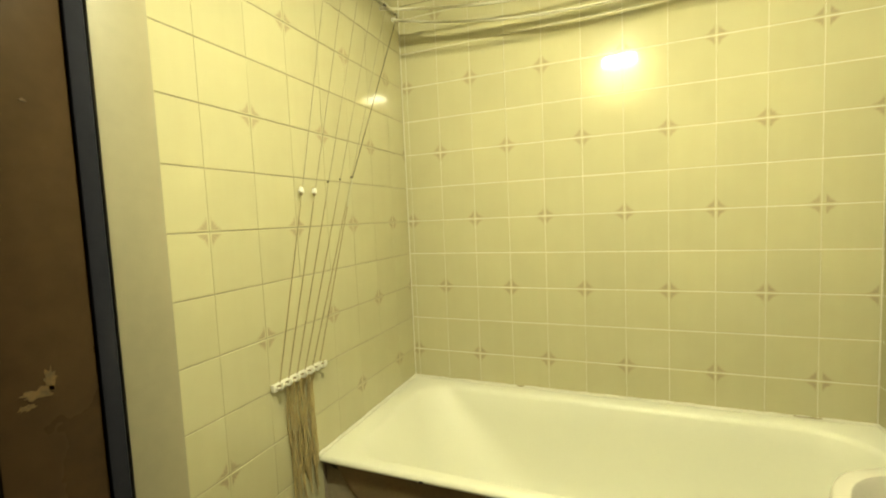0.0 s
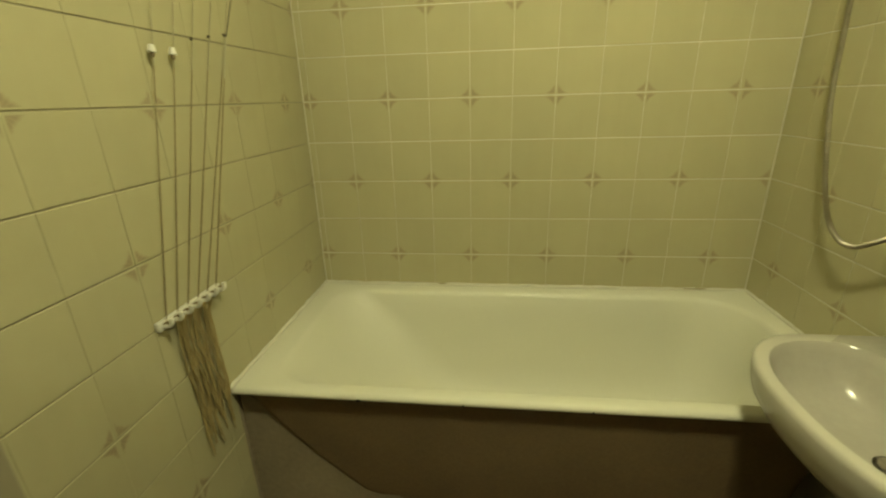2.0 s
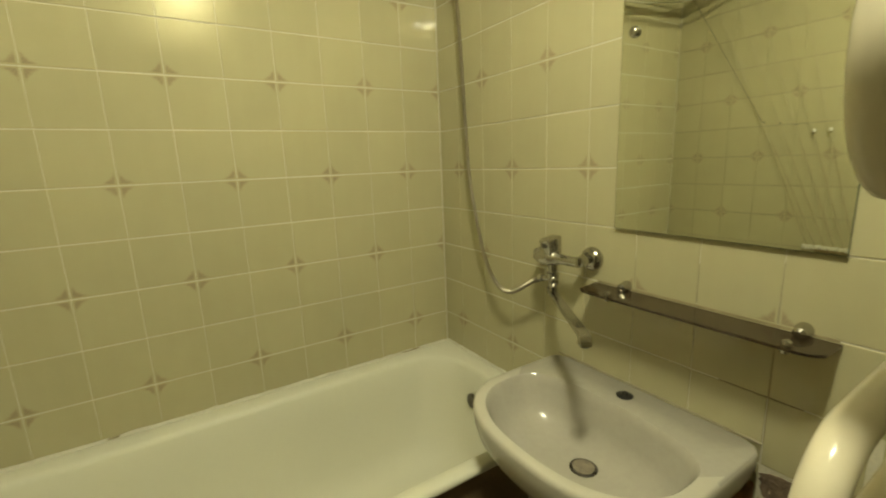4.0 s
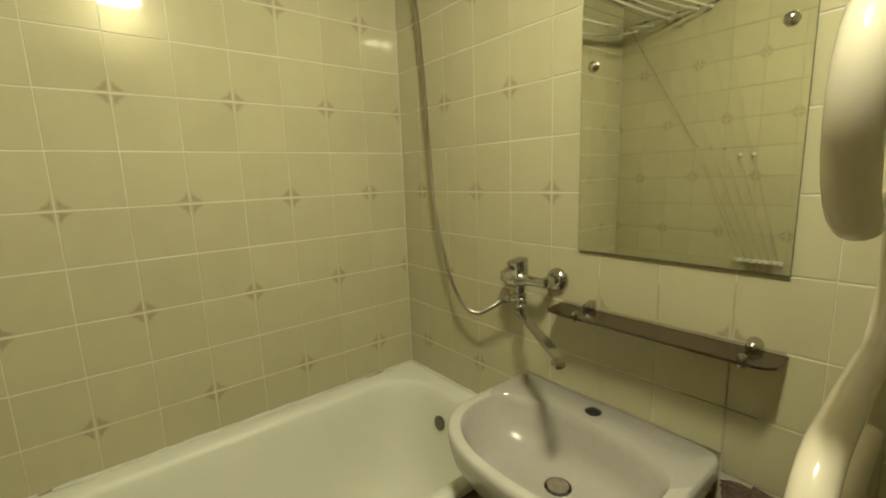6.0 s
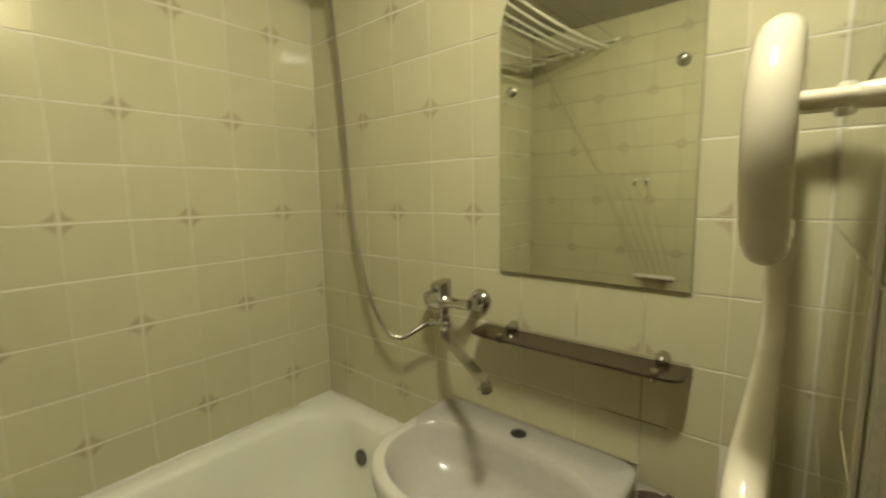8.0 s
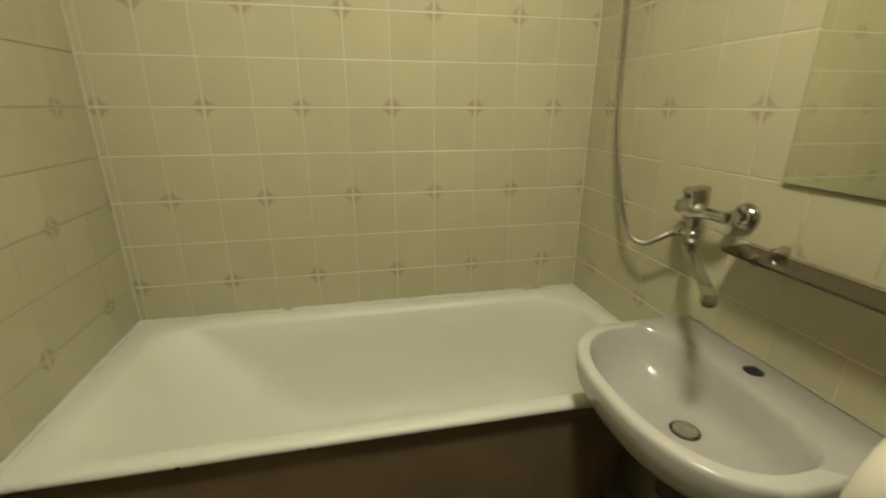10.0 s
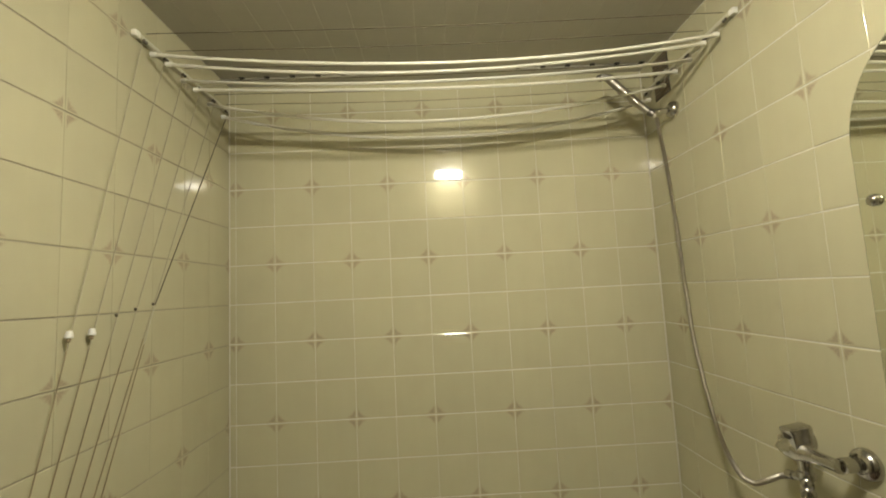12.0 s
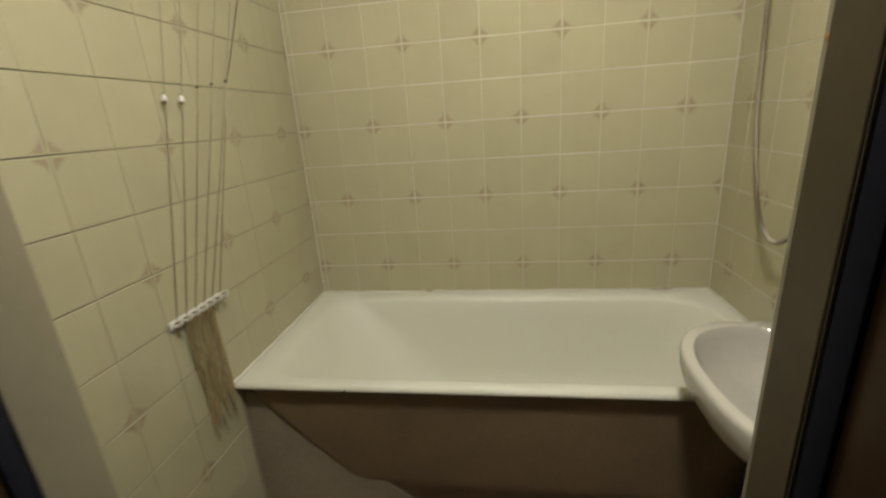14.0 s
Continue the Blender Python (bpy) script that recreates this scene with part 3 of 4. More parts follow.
# swollen body that narrows to a blunt nose at one end and to a plain arm at the other
body_pts = spline([(1.612, -0.768, MZ), (1.612, -0.745, MZ), (1.611, -0.716, MZ), (1.609, -0.698, MZ + 0.001), (1.606, -0.676, MZ + 0.003), (1.603, -0.652, MZ + 0.001), (1.601, -0.634, MZ - 0.003), (1.600, -0.618, MZ - 0.007)], 5)
body_r = [0.0140, 0.0138, 0.0142, 0.0185, 0.0270, 0.0245, 0.0165, 0.0060]
part("body", sweep(bmesh.new(), body_pts, lambda i: body_r[min(i // 5, 7)] + (body_r[min(i // 5 + 1, 7)] - body_r[min(i // 5, 7)]) * (i % 5) / 5, 22), CHROME, tap, "swollen chrome body", sharp=60)
part("arm", lathe(bmesh.new(), [(0, 0.013), (0.05, 0.013), (0.052, 0.009)], (1.622, -0.660, MZ), (0, 1, 0), 16), CHROME, tap)
# lever that rises from the body and leans out over it, wider at its flat top
bm = loft(bmesh.new(), [[(xa, yc - w, zz + dz), (xb, yc - w, zz), (xb, yc + w, zz), (xa, yc + w, zz + dz)] for xa, xb, yc, w, zz, dz in (
    (1.632, 1.586, -0.674, 0.0185, MZ + 0.006, 0.004), (1.630, 1.582, -0.677, 0.0175, MZ + 0.022, 0.005), (1.626, 1.576, -0.681, 0.0165, MZ + 0.040, 0.006), (1.622, 1.568, -0.684, 0.0170, MZ + 0.053, 0.007), (1.618, 1.572, -0.686, 0.0150, MZ + 0.058, 0.007))])
bmesh.ops.bevel(bm, geom=bm.edges[:], offset=0.0022, segments=2, profile=0.5, affect="EDGES")
lever = part("lever", bm, CHROME, tap, "chrome lever with a darker plate on its front")
# dark reflection on the lever's front, put in as a darker plate
part("front_plate", box(bmesh.new(), (1.5735, -0.691, MZ + 0.032), (1.5765, -0.673, MZ + 0.050), 0.001, 1), CHROME_DARK, lever, "dark plate for the dark reflection on the lever")
part("outlet", lathe(bmesh.new(), [(0, 0.015), (0.03, 0.014), (0.033, 0.018), (0.048, 0.018), (0.050, 0.013), (0.074, 0.012), (0.076, 0.016), (0.09, 0.016), (0.094, 0.010)], (1.612, MY, MZ - 0.012), (0, 0, -1), 22), CHROME, tap)
part("diverter_knob", lathe(bmesh.new(), [(0, 0.006), (0.012, 0.006), (0.013, 0.012), (0.026, 0.013), (0.029, 0.009)], (1.604, MY - 0.008, MZ - 0.062), (-0.6, -0.8, 0), 14), CHROME, tap, "small ribbed diverter knob")
part("hose_union", lathe(bmesh.new(), [(0, 0.008), (0.02, 0.008), (0.021, 0.011), (0.036, 0.010), (0.04, 0.007)], (1.608, MY + 0.008, MZ - 0.062), (-0.15, 1, -0.1), 12), CHROME, tap)
S0, S1 = Vector((1.602, MY - 0.006, MZ - 0.096)), Vector((1.430, -0.938, 0.988))
side = (S1 - S0).cross(Vector((0, 0, 1))).normalized()


def flat_ring(p, w, h, d):
    d = Vector(d).normalized()
    up = side.cross(d).normalized()
    return [p + side * (w * a) + up * (h * b) for a, b in ((1, 0.7), (0.85, 1), (-0.85, 1), (-1, 0.7), (-1, -0.7), (-0.85, -1), (0.85, -1), (1, -0.7))]


run = S1 - S0
down = Vector((0, 0, -1))
sp = [S1 + run.normalized() * 0.014 + down * 0.019]
bm = loft(bmesh.new(), [flat_ring(S0 - run * 0.03, 0.006, 0.005, run), flat_ring(S0, 0.0115, 0.0085, run), flat_ring(S0 + run * 0.08, 0.0125, 0.0062, run), flat_ring(S0 + run * 0.92, 0.0125, 0.0062, run),
                       flat_ring(S1, 0.0130, 0.0072, run), flat_ring(S1 + run.normalized() * 0.011 + down * 0.004, 0.0135, 0.009, run.normalized() + down * 0.9), flat_ring(S1 + run.normalized() * 0.014 + down * 0.011, 0.0135, 0.011, down + run.normalized() * 0.1),
                       flat_ring(sp[0], 0.0135, 0.0115, down + run.normalized() * 0.02)])
spout = part("spout", bm, CHROME, tap, "long flat chrome spout", sharp=35)
e = sp[-1]
part("aerator", lathe(bmesh.new(), [(0, 0.0105), (0.006, 0.0105), (0.008, 0.007)], e + Vector((0, 0, 0.002)), (0, 0, -1), 16), CHROME_DARK, spout)

# ---------------------------------------------------------------- shower hose and handset
shower = thing("hand_shower", "chrome hand shower on a wall holder with a steel hose", "shower")
part("holder_rose", lathe(bmesh.new(), [(0, 0.030), (0.008, 0.030), (0.020, 0.026), (0.028, 0.014)], (RX + 0.001, -0.215, 2.107), (-1, 0, 0), 24), CHROME, shower)
part("holder_arm", sweep(bmesh.new(), spline([(RX - 0.012, -0.215, 2.105), (1.635, -0.214, 2.102), (1.602, -0.212, 2.098)], 5), lambda i: 0.009 + 0.0004 * i, 12), CHROME, shower)
part("clip", lathe(bmesh.new(), [(-0.012, 0.011), (-0.010, 0.0135), (0.010, 0.014), (0.013, 0.012)], (1.596, -0.212, 2.098), (-0.75, 0.25, 0.62), 16), CHROME_DARK, shower)
H0, H1 = Vector((1.606, -0.215, 2.084)), Vector((1.452, -0.165, 2.262))
hp = spline([H0, H0.lerp(H1, 0.30) + Vector((-0.004, 0, 0.004)), H0.lerp(H1, 0.62) + Vector((-0.010, 0, 0.016)), H0.lerp(H1, 0.86) + Vector((-0.010, 0, 0.022)), H1 + Vector((-0.012, 0, 0.004))], 6)
part("handset", sweep(bmesh.new(), hp, lambda i: 0.0105 + 0.0055 * math.sin(math.pi * min(i / 17, 1.0) * 0.5) - max(0, i - 17) * 0.0008, 16), HANDSET, shower, "dull chrome handset swelling towards its head", sharp=60)
part("spray_head", lathe(bmesh.new(), [(-0.010, 0.008), (-0.004, 0.012), (0.003, 0.014), (0.006, 0.013), (0.007, 0.009)], H1 + Vector((-0.012, 0.002, 0.002)), (-0.75, 0.1, -0.6), 24), CHROME_DARK, shower, "small dark spray plate")
hose_ctrl = [(1.612, -0.212, 2.080), (1.622, -0.213, 1.97), (1.630, -0.222, 1.82), (1.632, -0.234, 1.63), (1.632, -0.246, 1.46), (1.630, -0.268, 1.28), (1.626, -0.330, 1.075), (1.620, -0.388, 0.98), (1.610, -0.455, 0.942), (1.603, -0.515, 0.945), (1.600, -0.565, 0.972), (1.602, -0.610, 1.002), (1.605, -0.640, 1.014)]
hp = spline(hose_ctrl, 46)
part("hose", sweep(bmesh.new(), hp, lambda i: 0.0073 if i % 2 else 0.0060, 10), HOSE, shower, "ribbed steel shower hose", sharp=25)

# ---------------------------------------------------------------- mirror and glass shelf
mirror = thing("wall_mirror", "frameless arched wall mirror fixed with chrome studs", "mirror")
MYC, MHW = -1.055, 0.225
outline = [(MYC - MHW, 1.177), (MYC + MHW, 1.177)] + [(MYC + MHW * math.cos(a), 1.755 + MHW * 1.02 * math.sin(a)) for a in np.linspace(0, math.pi, 40)]
rim = loft(bmesh.new(), [[(xx, y, z) for y, z in outline] for xx in (RX - 0.004, RX - 0.0085)])
part("glass_edge", rim, GLASS_EDGE, mirror, "greenish cut glass edge", smooth=False)
inner = [(MYC + (y - MYC) * 0.996, 1.5 + (z - 1.5) * 0.997) for y, z in outline]
part("silvering", loft(bmesh.new(), [[(xx, y, z) for y, z in inner] for xx in (RX - 0.008, RX - 0.0088)]), MIRROR, mirror, "slightly hazy mirror surface", smooth=False)
for yy in (-0.863, -1.245):
    part("stud", lathe(bmesh.new(), [(0, 0.0115), (0.003, 0.0125), (0.008, 0.011), (0.012, 0.006), (0.013, 0.001)], (RX - 0.0088, yy, 1.632), (-1, 0, 0), 20), CHROME, mirror, "domed chrome stud")

shelf = thing("glass_shelf", "smoked brown glass shelf on chrome clips below the mirror", "shelf")
HZ = 1.018
sh = [(RX - 0.003, -0.775), (1.600, -0.785), (1.590, -0.800), (1.586, -0.83), (1.586, -1.255), (1.592, -1.275), (1.606, -1.288), (RX - 0.003, -1.290)]
bm = loft(bmesh.new(), [[(x, y, HZ + z) for x, y in sh] for z in (-0.003, 0.003)])
bmesh.ops.bevel(bm, geom=bm.edges[:], offset=0.0007, segments=1, profile=0.5, affect="EDGES")
part("glass_plate", bm, SMOKED, shelf, "smoked brown glass plate", smooth=False)
for yy in (-0.868, -1.234):
    c = part("clip", lathe(bmesh.new(), [(0, 0.015), (0.004, 0.015), (0.014, 0.0125), (0.026, 0.011), (0.031, 0.005)], (RX + 0.001, yy, HZ + 0.012), (-1, 0, -0.05), 20), CHROME, shelf, "domed chrome shelf holder")
    part("lower_jaw", lathe(bmesh.new(), [(0, 0.010), (0.05, 0.009), (0.054, 0.004)], (RX + 0.001, yy, HZ - 0.013), (-1, 0, 0), 14), CHROME, c)
    part("screw", lathe(bmesh.new(), [(-0.014, 0.004), (-0.012, 0.009), (-0.004, 0.009), (0.004, 0.009), (0.010, 0.008), (0.013, 0.003)], (1.604, yy, HZ), (0, 0, 1), 14), CHROME, c, "small chrome screw cap through the glass")

# ---------------------------------------------------------------- towel rail
rail = thing("towel_rail", "cream painted serpentine towel warmer pipe beside the door", "towel rail")
PY = -1.4150
runs = (1.514, 1.331, 1.125, 0.965)
NEAR, FAR, PR = 1.116, 1.60, 0.0172
path = []


def bend(cx, za, zb, sgn, k=14):
    r = abs(za - zb) / 2
    c = (za + zb) / 2
    return [(cx + sgn * r * math.cos(a), PY, c + r * math.sin(a)) for a in np.linspace(math.pi / 2, -math.pi / 2, k)]


r1, r2, r3 = [(a - b) / 2 for a, b in zip(runs, runs[1:])]
path += [(FAR, FY - 0.02, runs[0]), (FAR, FY + 0.03, runs[0]), (FAR - 0.006, PY - 0.012, runs[0]), (FAR - 0.03, PY, runs[0])]
path += [(x, PY, runs[0]) for x in np.linspace(FAR - 0.06, NEAR + r1 + 0.03, 6)]
path += bend(NEAR + r1, runs[0], runs[1], -1)
path += [(x, PY, runs[1]) for x in np.linspace(NEAR + r1 + 0.03, FAR - r2 - 0.03, 6)]
path += bend(FAR - r2, runs[1], runs[2], 1)
path += [(x, PY, runs[2]) for x in np.linspace(FAR - r2 - 0.03, NEAR + r3 + 0.03, 6)]
path += bend(NEAR + r3, runs[2], runs[3], -1)
path += [(x, PY, runs[3]) for x in np.linspace(NEAR + r3 + 0.03, FAR - 0.06, 6)]
path += [(FAR - 0.03, PY, runs[3]), (FAR - 0.010, PY, runs[3] - 0.008), (FAR, PY, runs[3] - 0.03), (FAR, PY, 0.5), (FAR, PY, -0.002)]
part("pipe", sweep(bmesh.new(), path, PR, 20), PIPE_PAINT, rail, "glossy cream painted pipe with thick paint", sharp=80)
for zz in (1.447,):
    m = part("mount", sweep(bmesh.new(), [(NEAR + 0.004, PY, zz), (NEAR + 0.008, PY - 0.03, zz), (NEAR + 0.012, FY + 0.001, zz)], 0.0068, 12), PIPE_PAINT, rail, "painted wall mount")
    part("mount_collar", lathe(bmesh.new(), [(0, 0.0095), (0.014, 0.009), (0.018, 0.0075)], (NEAR + 0.012, FY - 0.001, zz), (0, 1, 0), 16), PIPE_PAINT, m)
for zz in (runs[0],):
    part("collar", lathe(bmesh.new(), [(0, 0.026), (0.010, 0.025), (0.014, 0.019)], (FAR, FY - 0.001, zz), (0, 1, 0), 20), PIPE_PAINT, rail, "painted collar at the tiles")

# ---------------------------------------------------------------- clothes airer under the ceiling
airer = thing("clothes_airer", "white clothes airer with sagging rods on cords under the ceiling", "clothes airer")
BZ = 2.248
for xx, sgn in ((LX, 1), (RX, -1)):
    bm = bmesh.new()
    a, b2 = sorted((xx + sgn * 0.0005, xx + sgn * 0.016))
    box(bm, (a, -0.553, BZ - 0.006), (b2, -0.035, BZ + 0.007), 0.002)
    br = part("bracket", bm, BRACKET, airer, "thin yellowed wall bracket")
    part("end_piece", box(bmesh.new(), (a - 0.0003, -0.566, BZ - 0.008), (b2 + 0.0003, -0.545, BZ + 0.010), 0.003), PLASTIC, br, "white plastic end piece")
    for yy in np.linspace(-0.53, -0.06, 6):
        part("pulley", lathe(bmesh.new(), [(0, 0.0052), (0.003, 0.0052), (0.005, 0.0035), (0.008, 0.0035), (0.010, 0.0052), (0.013, 0.0052)], (xx + sgn * 0.016, float(yy) - 0.0065, BZ - 0.008), (0, 1, 0), 14), CHROME_DARK, br, "small dark pulley")
rod_y = (-0.505, -0.435, -0.365, -0.285, -0.20, -0.10)
rod_end = (2.215, 2.224, 2.212, 2.216, 2.205, 2.20)
rod_sag = (0.058, 0.052, 0.040, 0.026, 0.095, 0.118)
for yy, ze, sg in zip(rod_y, rod_end, rod_sag):
    pts = []
    for f in np.linspace(0, 1, 30):
        x = LX + 0.022 + f * (RX - LX - 0.044)
        pts.append((x, yy + 0.006 * math.sin(f * 5 + yy * 30), ze - sg * (1 - (2 * f - 1) ** 2)))
    rod = part("rod", sweep(bmesh.new(), pts, 0.0050, 10), ROD, airer, "sagging white rod")
    for p, sgn in ((pts[0], 1), (pts[-1], -1)):
        part("end_cap", lathe(bmesh.new(), [(-0.004, 0.0055), (-0.003, 0.0072), (0.012, 0.0072), (0.014, 0.0058)], p, (sgn, 0, 0), 12), PLASTIC, rod)
    part("hanger", sweep(bmesh.new(), [pts[0], (pts[0][0] - 0.008, yy, BZ - 0.012)], 0.0012, 6), CORD, rod)
    part("hanger", sweep(bmesh.new(), [pts[-1], (pts[-1][0] + 0.008, yy, BZ - 0.012)], 0.0012, 6), CORD, rod)
for i, yy in enumerate(np.linspace(-0.53, -0.06, 6)):
    zz = BZ + 0.016 + 0.004 * (i % 2)
    pts = [(LX + 0.018, yy, zz), (0.8, yy - 0.004, zz - 0.012 - 0.003 * (i % 3)), (RX - 0.018, yy, zz)]
    part("cord", sweep(bmesh.new(), spline(pts, 8), 0.0011, 6), CORD_DARK, airer, "thin dark cord across the room")
top_y = np.linspace(-0.545, -0.055, 6)
low_y = np.linspace(-0.892, -0.715, 6)
cord_rows = []
for i in range(6):
    a, c = Vector((LX + 0.020, top_y[i], BZ - 0.016)), Vector((LX + 0.016, low_y[i], 0.892))
    pts = [a.lerp(c, f) + Vector((0.0, 0.004 * math.sin(f * 3.1), 0)) for f in np.linspace(0, 1, 14)]
    if i == 5:      # the last cord is drawn aside at its knot
        k = Vector((LX + 0.018, -0.472, 1.495))
        pts = [a.lerp(k, f) for f in np.linspace(0, 1, 8)] + [k.lerp(c, f) for f in np.linspace(0.17, 1, 6)]
    cord_rows.append((a, c))
    # the last cord is dark down to its knot and pale for a stretch below; all are browner and thicker further down
    if i < 5:
        part("cord", sweep(bmesh.new(), pts[:9], 0.0010, 6), CORD, airer, "taut pull cord")
    else:
        part("cord", sweep(bmesh.new(), pts[:8], 0.0015, 6), CORD_DARK, airer, "dark upper run of the pull cord")
        part("cord", sweep(bmesh.new(), pts[7:9], 0.0008, 6), BRACKET, airer, "pale stretch of the pull cord")
    part("cord", sweep(bmesh.new(), pts[8:], lambda j: 0.0009 + 0.00013 * j, 6), CORD_BROWN, airer, "browner lower run of the pull cord")
for i in (0, 1):
    a, c = cord_rows[i]
    p = a.lerp(c, (a.z - 1.44) / (a.z - c.z))
    part("cord_stop", lathe(bmesh.new(), [(-0.006, 0.004), (-0.005, 0.0082), (0.003, 0.0074), (0.009, 0.005), (0.010, 0.003)], p, (0, 0.1, 1), 14), PLASTIC, airer, "white plastic cord stop")
    part("knot", lathe(bmesh.new(), [(-0.016, 0.001), (-0.013, 0.0042), (-0.009, 0.0046), (-0.0055, 0.003)], p, (0, 0.1, 1), 10), CORD_BROWN, airer, "brown knot under the stop")
for i in (2, 3, 4):
    a, c = cord_rows[i]
    p = a.lerp(c, (a.z - (1.475 + 0.012 * (i - 2))) / (a.z - c.z))
    part("knot", lathe(bmesh.new(), [(-0.004, 0.001), (-0.002, 0.0035), (0.002, 0.0035), (0.004, 0.001)], p, (0, 0, 1), 8), CORD_DARK, airer, "small dark knot")

cleat = thing("cord_cleat", "white plastic cord cleat with a row of hooks", "cleat")
part("bar", box(bmesh.new(), (LX + 0.0005, -0.912, 0.868), (LX + 0.012, -0.695, 0.890), 0.003), PLASTIC, cleat)
for yy in np.linspace(-0.898, -0.708, 7):
    yy = float(yy)
    part("hook", sweep(bmesh.new(), spline([(LX + 0.008, yy, 0.879), (LX + 0.024, yy, 0.878), (LX + 0.032, yy, 0.885), (LX + 0.033, yy, 0.897)], 4), 0.0052, 9), PLASTIC, cleat, "white hook")
    part("wrap", sweep(bmesh.new(), [(LX + 0.019 + 0.006 * math.cos(a), yy + 0.0035 * math.sin(a * 0.25) , 0.879 + 0.0075 * math.sin(a)) for a in np.linspace(0, 16, 40)], 0.0016, 6), CORD_BROWN, cleat, "wound cord")

random.seed(11)
for i, yy in enumerate(np.linspace(-0.872, -0.752, 26)):
    yy = float(yy)
    end = 0.50 + random.uniform(-0.03, 0.10)
    pts = [(LX + 0.022, yy, 0.876)]
    drift = 0.0
    for f in np.linspace(0.15, 1, 7):
        drift += random.uniform(-0.006, 0.006)
        pts.append((LX + 0.006 + random.uniform(0, 0.010), yy + drift + (-0.752 - yy) * 0.16 * f, 0.876 - f * (0.876 - end)))
    t = part("cord_tail", sweep(bmesh.new(), spline(pts, 6), 0.0019, 6), TAIL)
    tagged(t, "stained loose cord end hanging from the cleat", "cord", "cord ends")

# ---------------------------------------------------------------- vent under the ceiling
vent = thing("vent_opening", "dark vent opening in the tiles below the ceiling", "vent")
# no hole is cut: this plate has the opening's shade in its colour
part("hole_plate", box(bmesh.new(), (RX - 0.004, -0.205, 2.185), (RX + 0.0018, -0.105, 2.345), 0.001, 1), VENT_DARK, vent, "dark plate standing for the shaded hole behind the grille")
for zz in np.linspace(2.195, 2.335, 12):
    part("slat", box(bmesh.new(), (RX - 0.007, -0.203, float(zz) - 0.0016), (RX - 0.003, -0.107, float(zz) + 0.0016), 0.0005, 1), CAST, vent)

part("crosspiece", box(bmesh.new(), (RX - 0.009, -0.200, 2.258), (RX - 0.0035, -0.118, 2.272), 0.002, 2), BRACKET, vent, "pale broken crosspiece")

# ---------------------------------------------------------------- rotten patch under the basin
random.seed(21)
edge = []
for i in range(40):
    a = 2 * math.pi * i / 40
    c, sn = math.cos(a), math.sin(a)
    k = (abs(c) ** 4 + abs(sn) ** 4) ** -0.25
    edge.append((-1.272 + 0.078 * c * k + random.uniform(-0.006, 0.006), 0.682 + 0.036 * sn * k + random.uniform(-0.006, 0.006)))
rot = part("wall_patch", loft(bmesh.new(), [[(xx, y, z) for y, z in edge] for xx in (RX + 0.003, RX - 0.0015)]), ROT, smooth=False)
tagged(rot, "blotched crumbling mortar where tiles are missing", "wall damage", kind="structure")

# darkened joints beside the basin
STAIN = material("brown_mould", (0.32, 0.27, 0.175), 0.9, vary=0.5, scale=40, fine=250)
for lo, hi in (((-1.1938, 0.772), (-1.1920, 1.004)), ((-1.25, 0.8714), (-1.10, 0.8730)), ((-1.285, 1.0216), (-0.780, 1.0262))):
    slab("trim_mould", (RX - 0.0006, lo[0], lo[1]), (RX + 0.001, hi[0], hi[1]), STAIN, "mould-darkened joint between tiles", "stain")

for yy, za, zb in ((-0.8888, 1.030, 1.105), (-1.0408, 1.032, 1.120), (-1.1928, 1.030, 1.150)):
    slab("trim_mould", (RX - 0.0003, yy - 0.0004, za), (RX + 0.001, yy + 0.0008, zb), GROUT_DARK, "brown drip stain in the joint above the shelf", "stain")

# brown strips at gaps in the caulk along the bathtub
for xa, xb in ((0.47, 0.50), (1.45, 1.53)):
    slab("trim_gap", (xa, -0.0125, TZ + 0.0045), (xb, -0.004, TZ + 0.0068), STAIN, "brown strip at a gap in the caulk behind the bathtub", "stain", 0.001)

# ---------------------------------------------------------------- wall tiles, each a piece of its wall
JOINT = 0.0026
tile_cache = {}


def tile_mesh(u0, u1, v0, v1, bu=0.0016, bv=0.0016):
    key = tuple(round(q * 4000) for q in (u0, u1, v0, v1, bu * 4, bv * 4))
    if key in tile_cache:
        return tile_cache[key]
    lo, hi = -0.004, 0.0
    ring = lambda d, z: [(u0 + d * bu, v0 + d * bv, z), (u1 - d * bu, v0 + d * bv, z), (u1 - d * bu, v1 - d * bv, z), (u0 + d * bu, v1 - d * bv, z)]
    bm = loft(bmesh.new(), [ring(0, lo), ring(0, hi - 0.0013), ring(0.45, hi - 0.00035), ring(1, hi)], close_start=False)
    me = mesh_of("tile", bm, TILE, False)
    tile_cache[key] = me
    return me


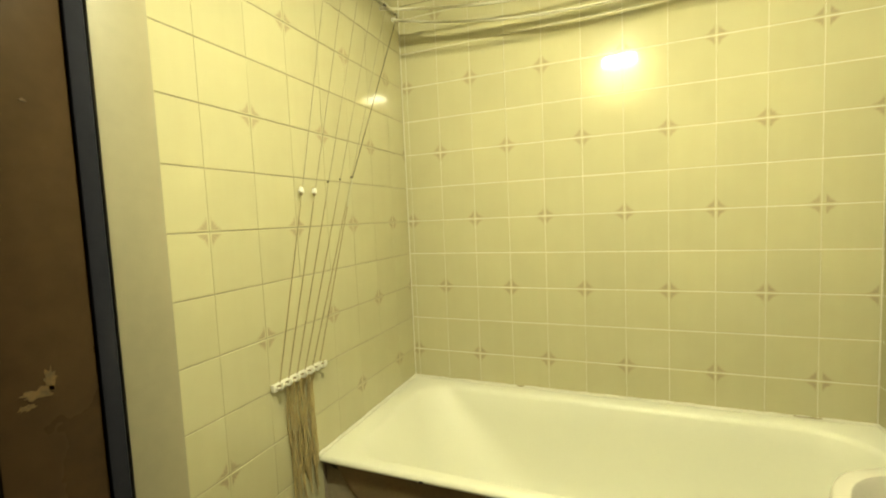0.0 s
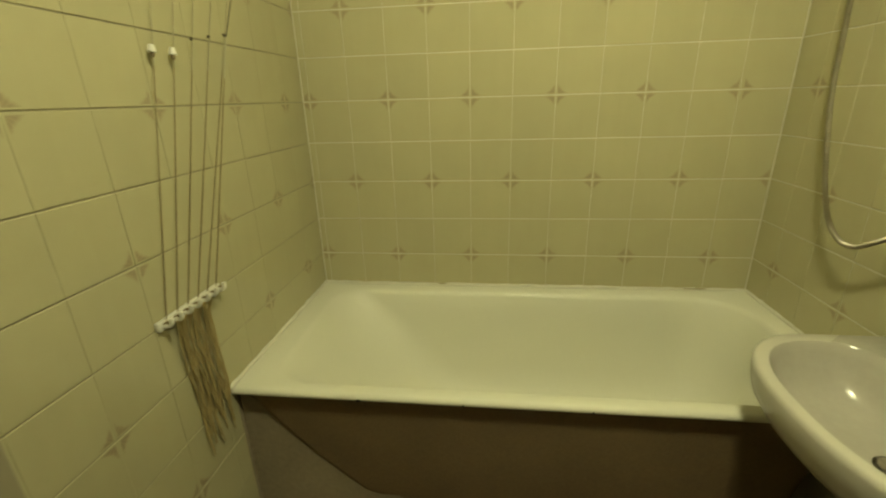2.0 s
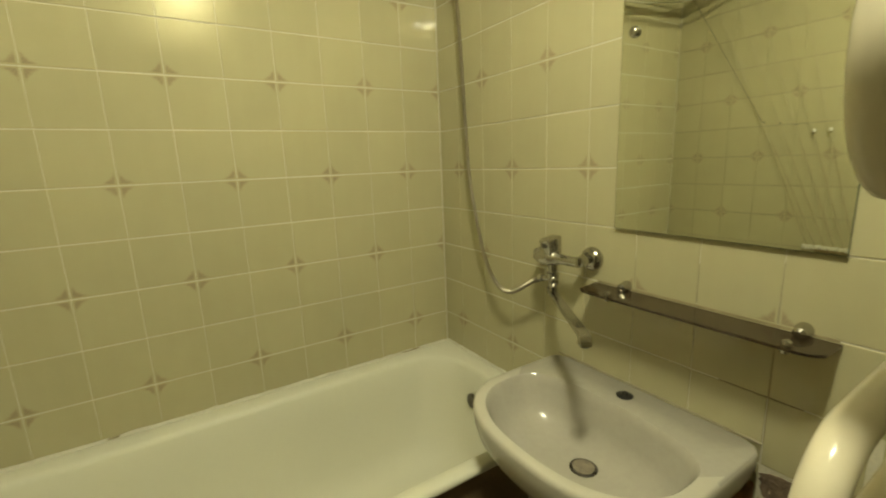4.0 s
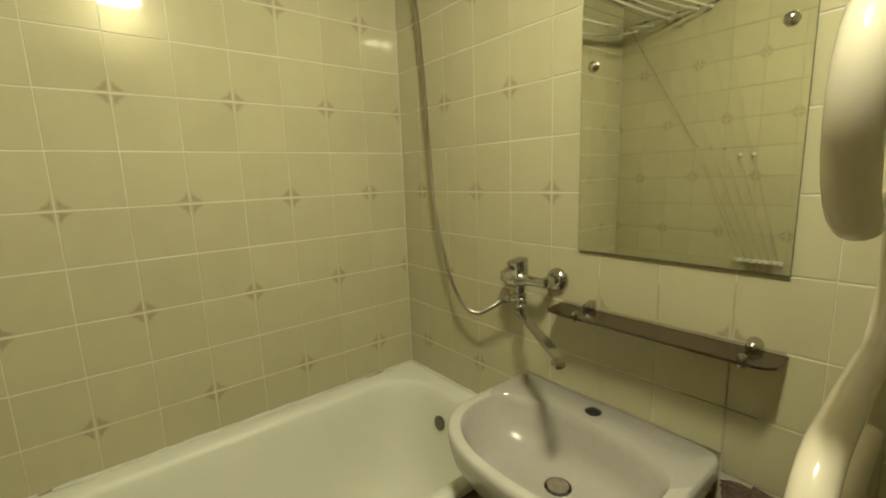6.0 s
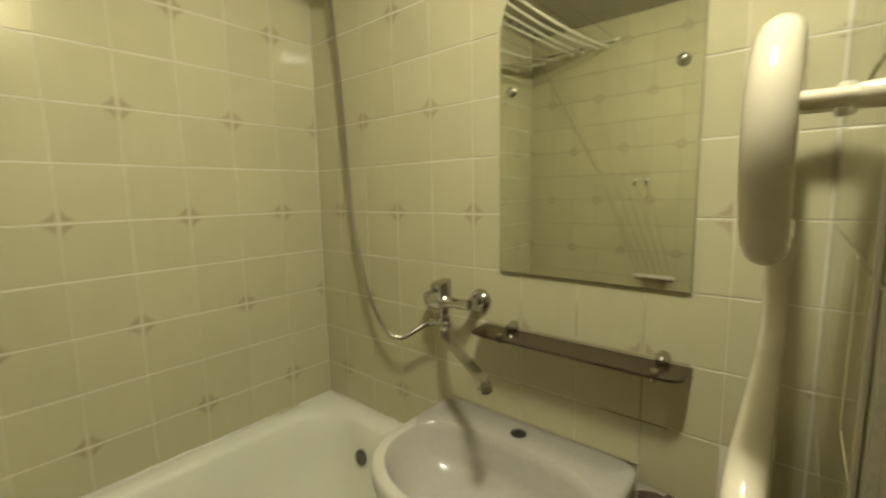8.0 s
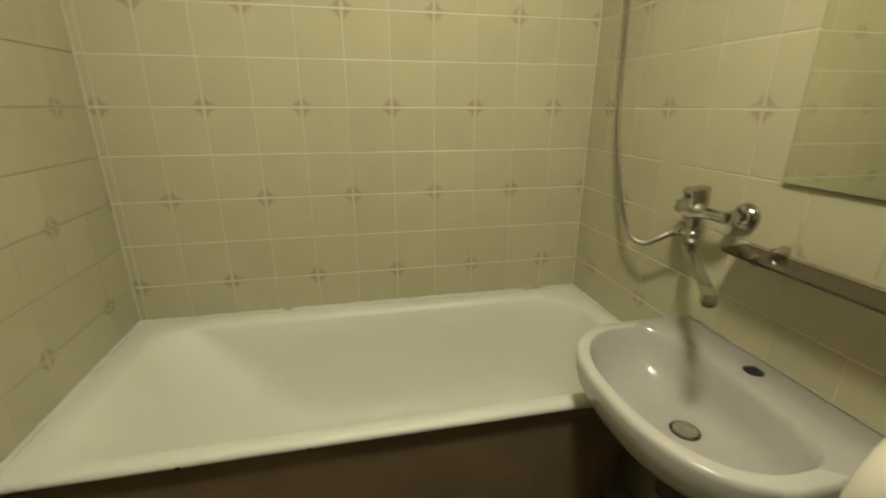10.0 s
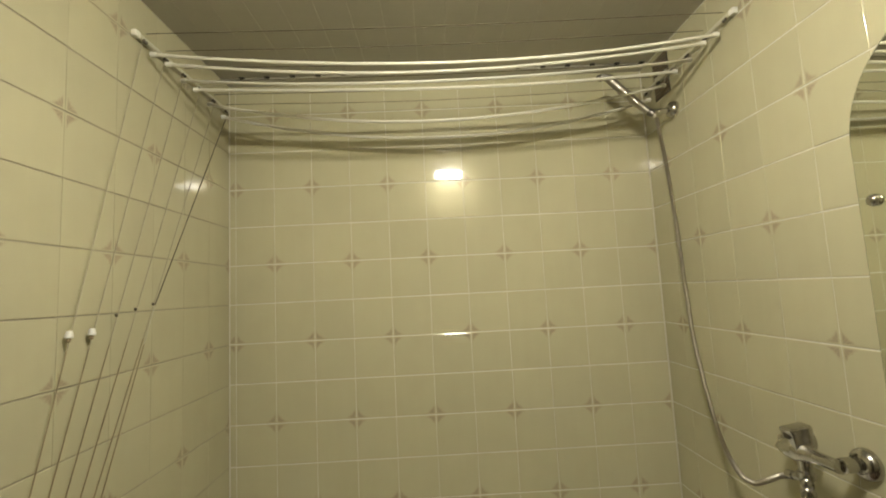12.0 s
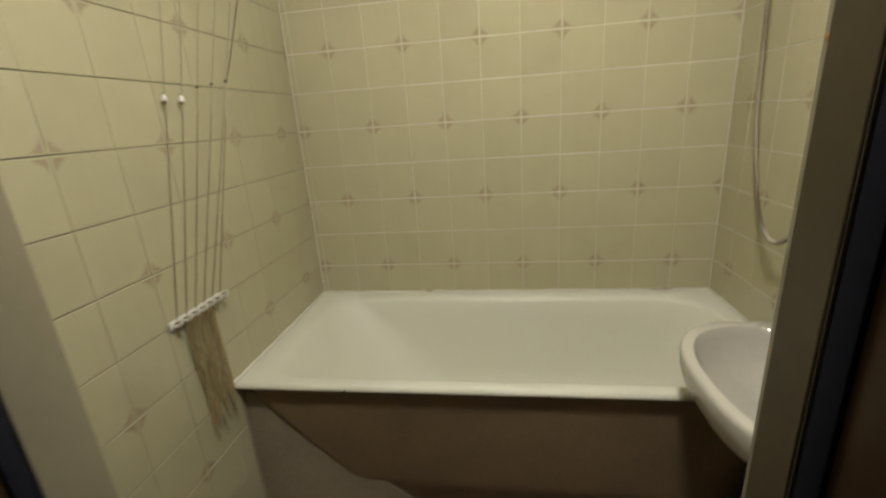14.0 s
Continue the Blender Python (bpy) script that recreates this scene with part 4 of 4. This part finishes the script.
def tile_wall(wall, origin, udir, normal, ulines, zlines, ubounds, zbounds, motif, holes=(), seed=1, upright=JOINT, soft=0.0016):
    """Lays tiles on a wall. udir, normal: unit vectors; lines: the joints; motif(i, k): the corner of the grid that carries a star."""
    rng = random.Random(seed)
    udir, normal, up = Vector(udir), Vector(normal), Vector((0, 0, 1))
    for i in range(len(ulines) - 1):
        for k in range(len(zlines) - 1):
            ua, ub, za, zb = ulines[i], ulines[i + 1], zlines[k], zlines[k + 1]
            turn = None
            for di, dk in ((0, 0), (1, 0), (1, 1), (0, 1)):
                if motif(i + di, k + dk):
                    turn = (di, dk)
            cu, cz = (ua + ub) / 2, (za + zb) / 2
            a, b = max(ua + upright / 2, ubounds[0]), min(ub - upright / 2, ubounds[1])
            c, d = max(za + JOINT / 2, zbounds[0]), min(zb - JOINT / 2, zbounds[1])
            for h in holes:
                if a < h[1] and b > h[0] and c < h[3] and d > h[2]:
                    if h[0] <= a + 0.01 and h[1] >= b - 0.01:
                        if h[2] <= c + 0.01:
                            c = max(c, h[3])
                        elif h[3] >= d - 0.01:
                            d = min(d, h[2])
                    elif h[2] <= c + 0.01 and h[3] >= d - 0.01:
                        if h[0] <= a + 0.01:
                            a = max(a, h[1])
                        else:
                            b = min(b, h[0])
                    else:
                        if h[0] > a + 0.01:
                            b = min(b, h[0])
                        else:
                            a = max(a, h[1])
            if b - a < 0.006 or d - c < 0.006:
                continue
            # local frame: the star's corner is (+, +)
            di, dk = turn if turn else (1, 1)
            eu, ev = (udir if di else -udir), (up if dk else -up)
            su, sv = (1 if di else -1), (1 if dk else -1)
            loc_u = sorted((su * (a - cu), su * (b - cu)))
            loc_v = sorted((sv * (c - cz), sv * (d - cz)))
            bvl = (soft, 0.0016)
            if eu.cross(ev).dot(normal) < 0:      # swap the axes so that the tile faces the room
                eu, ev, loc_u, loc_v, bvl = ev, eu, loc_v, loc_u, (0.0016, soft)
            ob = new("tile", tile_mesh(*loc_u, *loc_v, *bvl))
            rot = Matrix((eu, ev, normal)).transposed().to_4x4()
            tilt = Matrix.Rotation(rng.gauss(0, 0.0021), 4, "X") @ Matrix.Rotation(rng.gauss(0, 0.0021), 4, "Y")
            place = Vector(origin) + udir * cu + up * cz + normal * rng.uniform(-0.0004, 0.0002)
            ob.matrix_world = Matrix.Translation(place) @ rot @ tilt
            ob.parent = wall


def lines(start, step, count):
    return [start + step * i for i in range(count)]


zl = lines(Z0 - 5 * T, T, 17)                      # joint number 5 is Z0
even = lambda k: (k - 5) % 2 == 0
row = lambda k: (k - 5) // 2

# along the bathtub: joint i stands at x = (i - 1) * T
tile_wall(wall_back, (0, 0, 0), (1, 0, 0), (0, -1, 0), [*lines(-T, T, 12), RX + 0.004], zl, (LX + 0.002, RX - 0.002), (TZ - 0.01, CZ - 0.003),
          lambda i, k: even(k) and (i - 1 + row(k)) % 2 == 0, seed=3, upright=0.0013, soft=0.0008)
# left wall: joint i stands at y = -i * T
tile_wall(wall_left, (LX, 0, 0), (0, -1, 0), (1, 0, 0), lines(0, T, 12), zl, (0.003, -FY - 0.002), (0.012, CZ - 0.003),
          lambda i, k: even(k) and (i + row(k)) % 2 == 1, holes=[(-0.1, 0.712, 0, 0.560)], seed=4, upright=0.0003, soft=0.0005)
# right wall: joint i stands at y = -0.128 - (i - 1) * T
tile_wall(wall_right, (RX, 0, 0), (0, -1, 0), (-1, 0, 0), lines(0.128 - T, T, 12), zl, (0.003, -FY - 0.002), (0.012, CZ - 0.003),
          lambda i, k: even(k) and (i - 1 + row(k)) % 2 == 0, holes=[(-0.1, 0.735, 0, 0.560), (1.19, 1.36, 0.645, 0.722)], seed=6, upright=0.0013, soft=0.0008)
# door wall, on either side of the door and over it
tile_wall(wall_front, (0, FY, 0), (-1, 0, 0), (0, 1, 0), lines(-RX + 0.02 - T, T, 14), zl, (-RX + 0.003, -LX - 0.003), (0.012, CZ - 0.003),
          lambda i, k: even(k) and (i + row(k)) % 2 == 0, holes=[(-DOOR_R - 0.03, -DOOR_L + 0.03, -0.1, DOOR_H + 0.03)], seed=8, upright=0.0016)

# floor tiles
bm = bmesh.new()
me_floor = mesh_of("floor_tile", box(bm, (-0.0985, -0.0985, -0.006), (0.0985, 0.0985, 0), 0.0015, 1), FLOOR_TILE, False)
rng = random.Random(2)
for ix in range(8):
    for iy in range(8):
        ob = new("floor_tile", me_floor)
        ob.location = (0.08 + ix * 0.2, -0.1 - iy * 0.2, rng.uniform(-0.0006, 0))
        ob.parent = floor
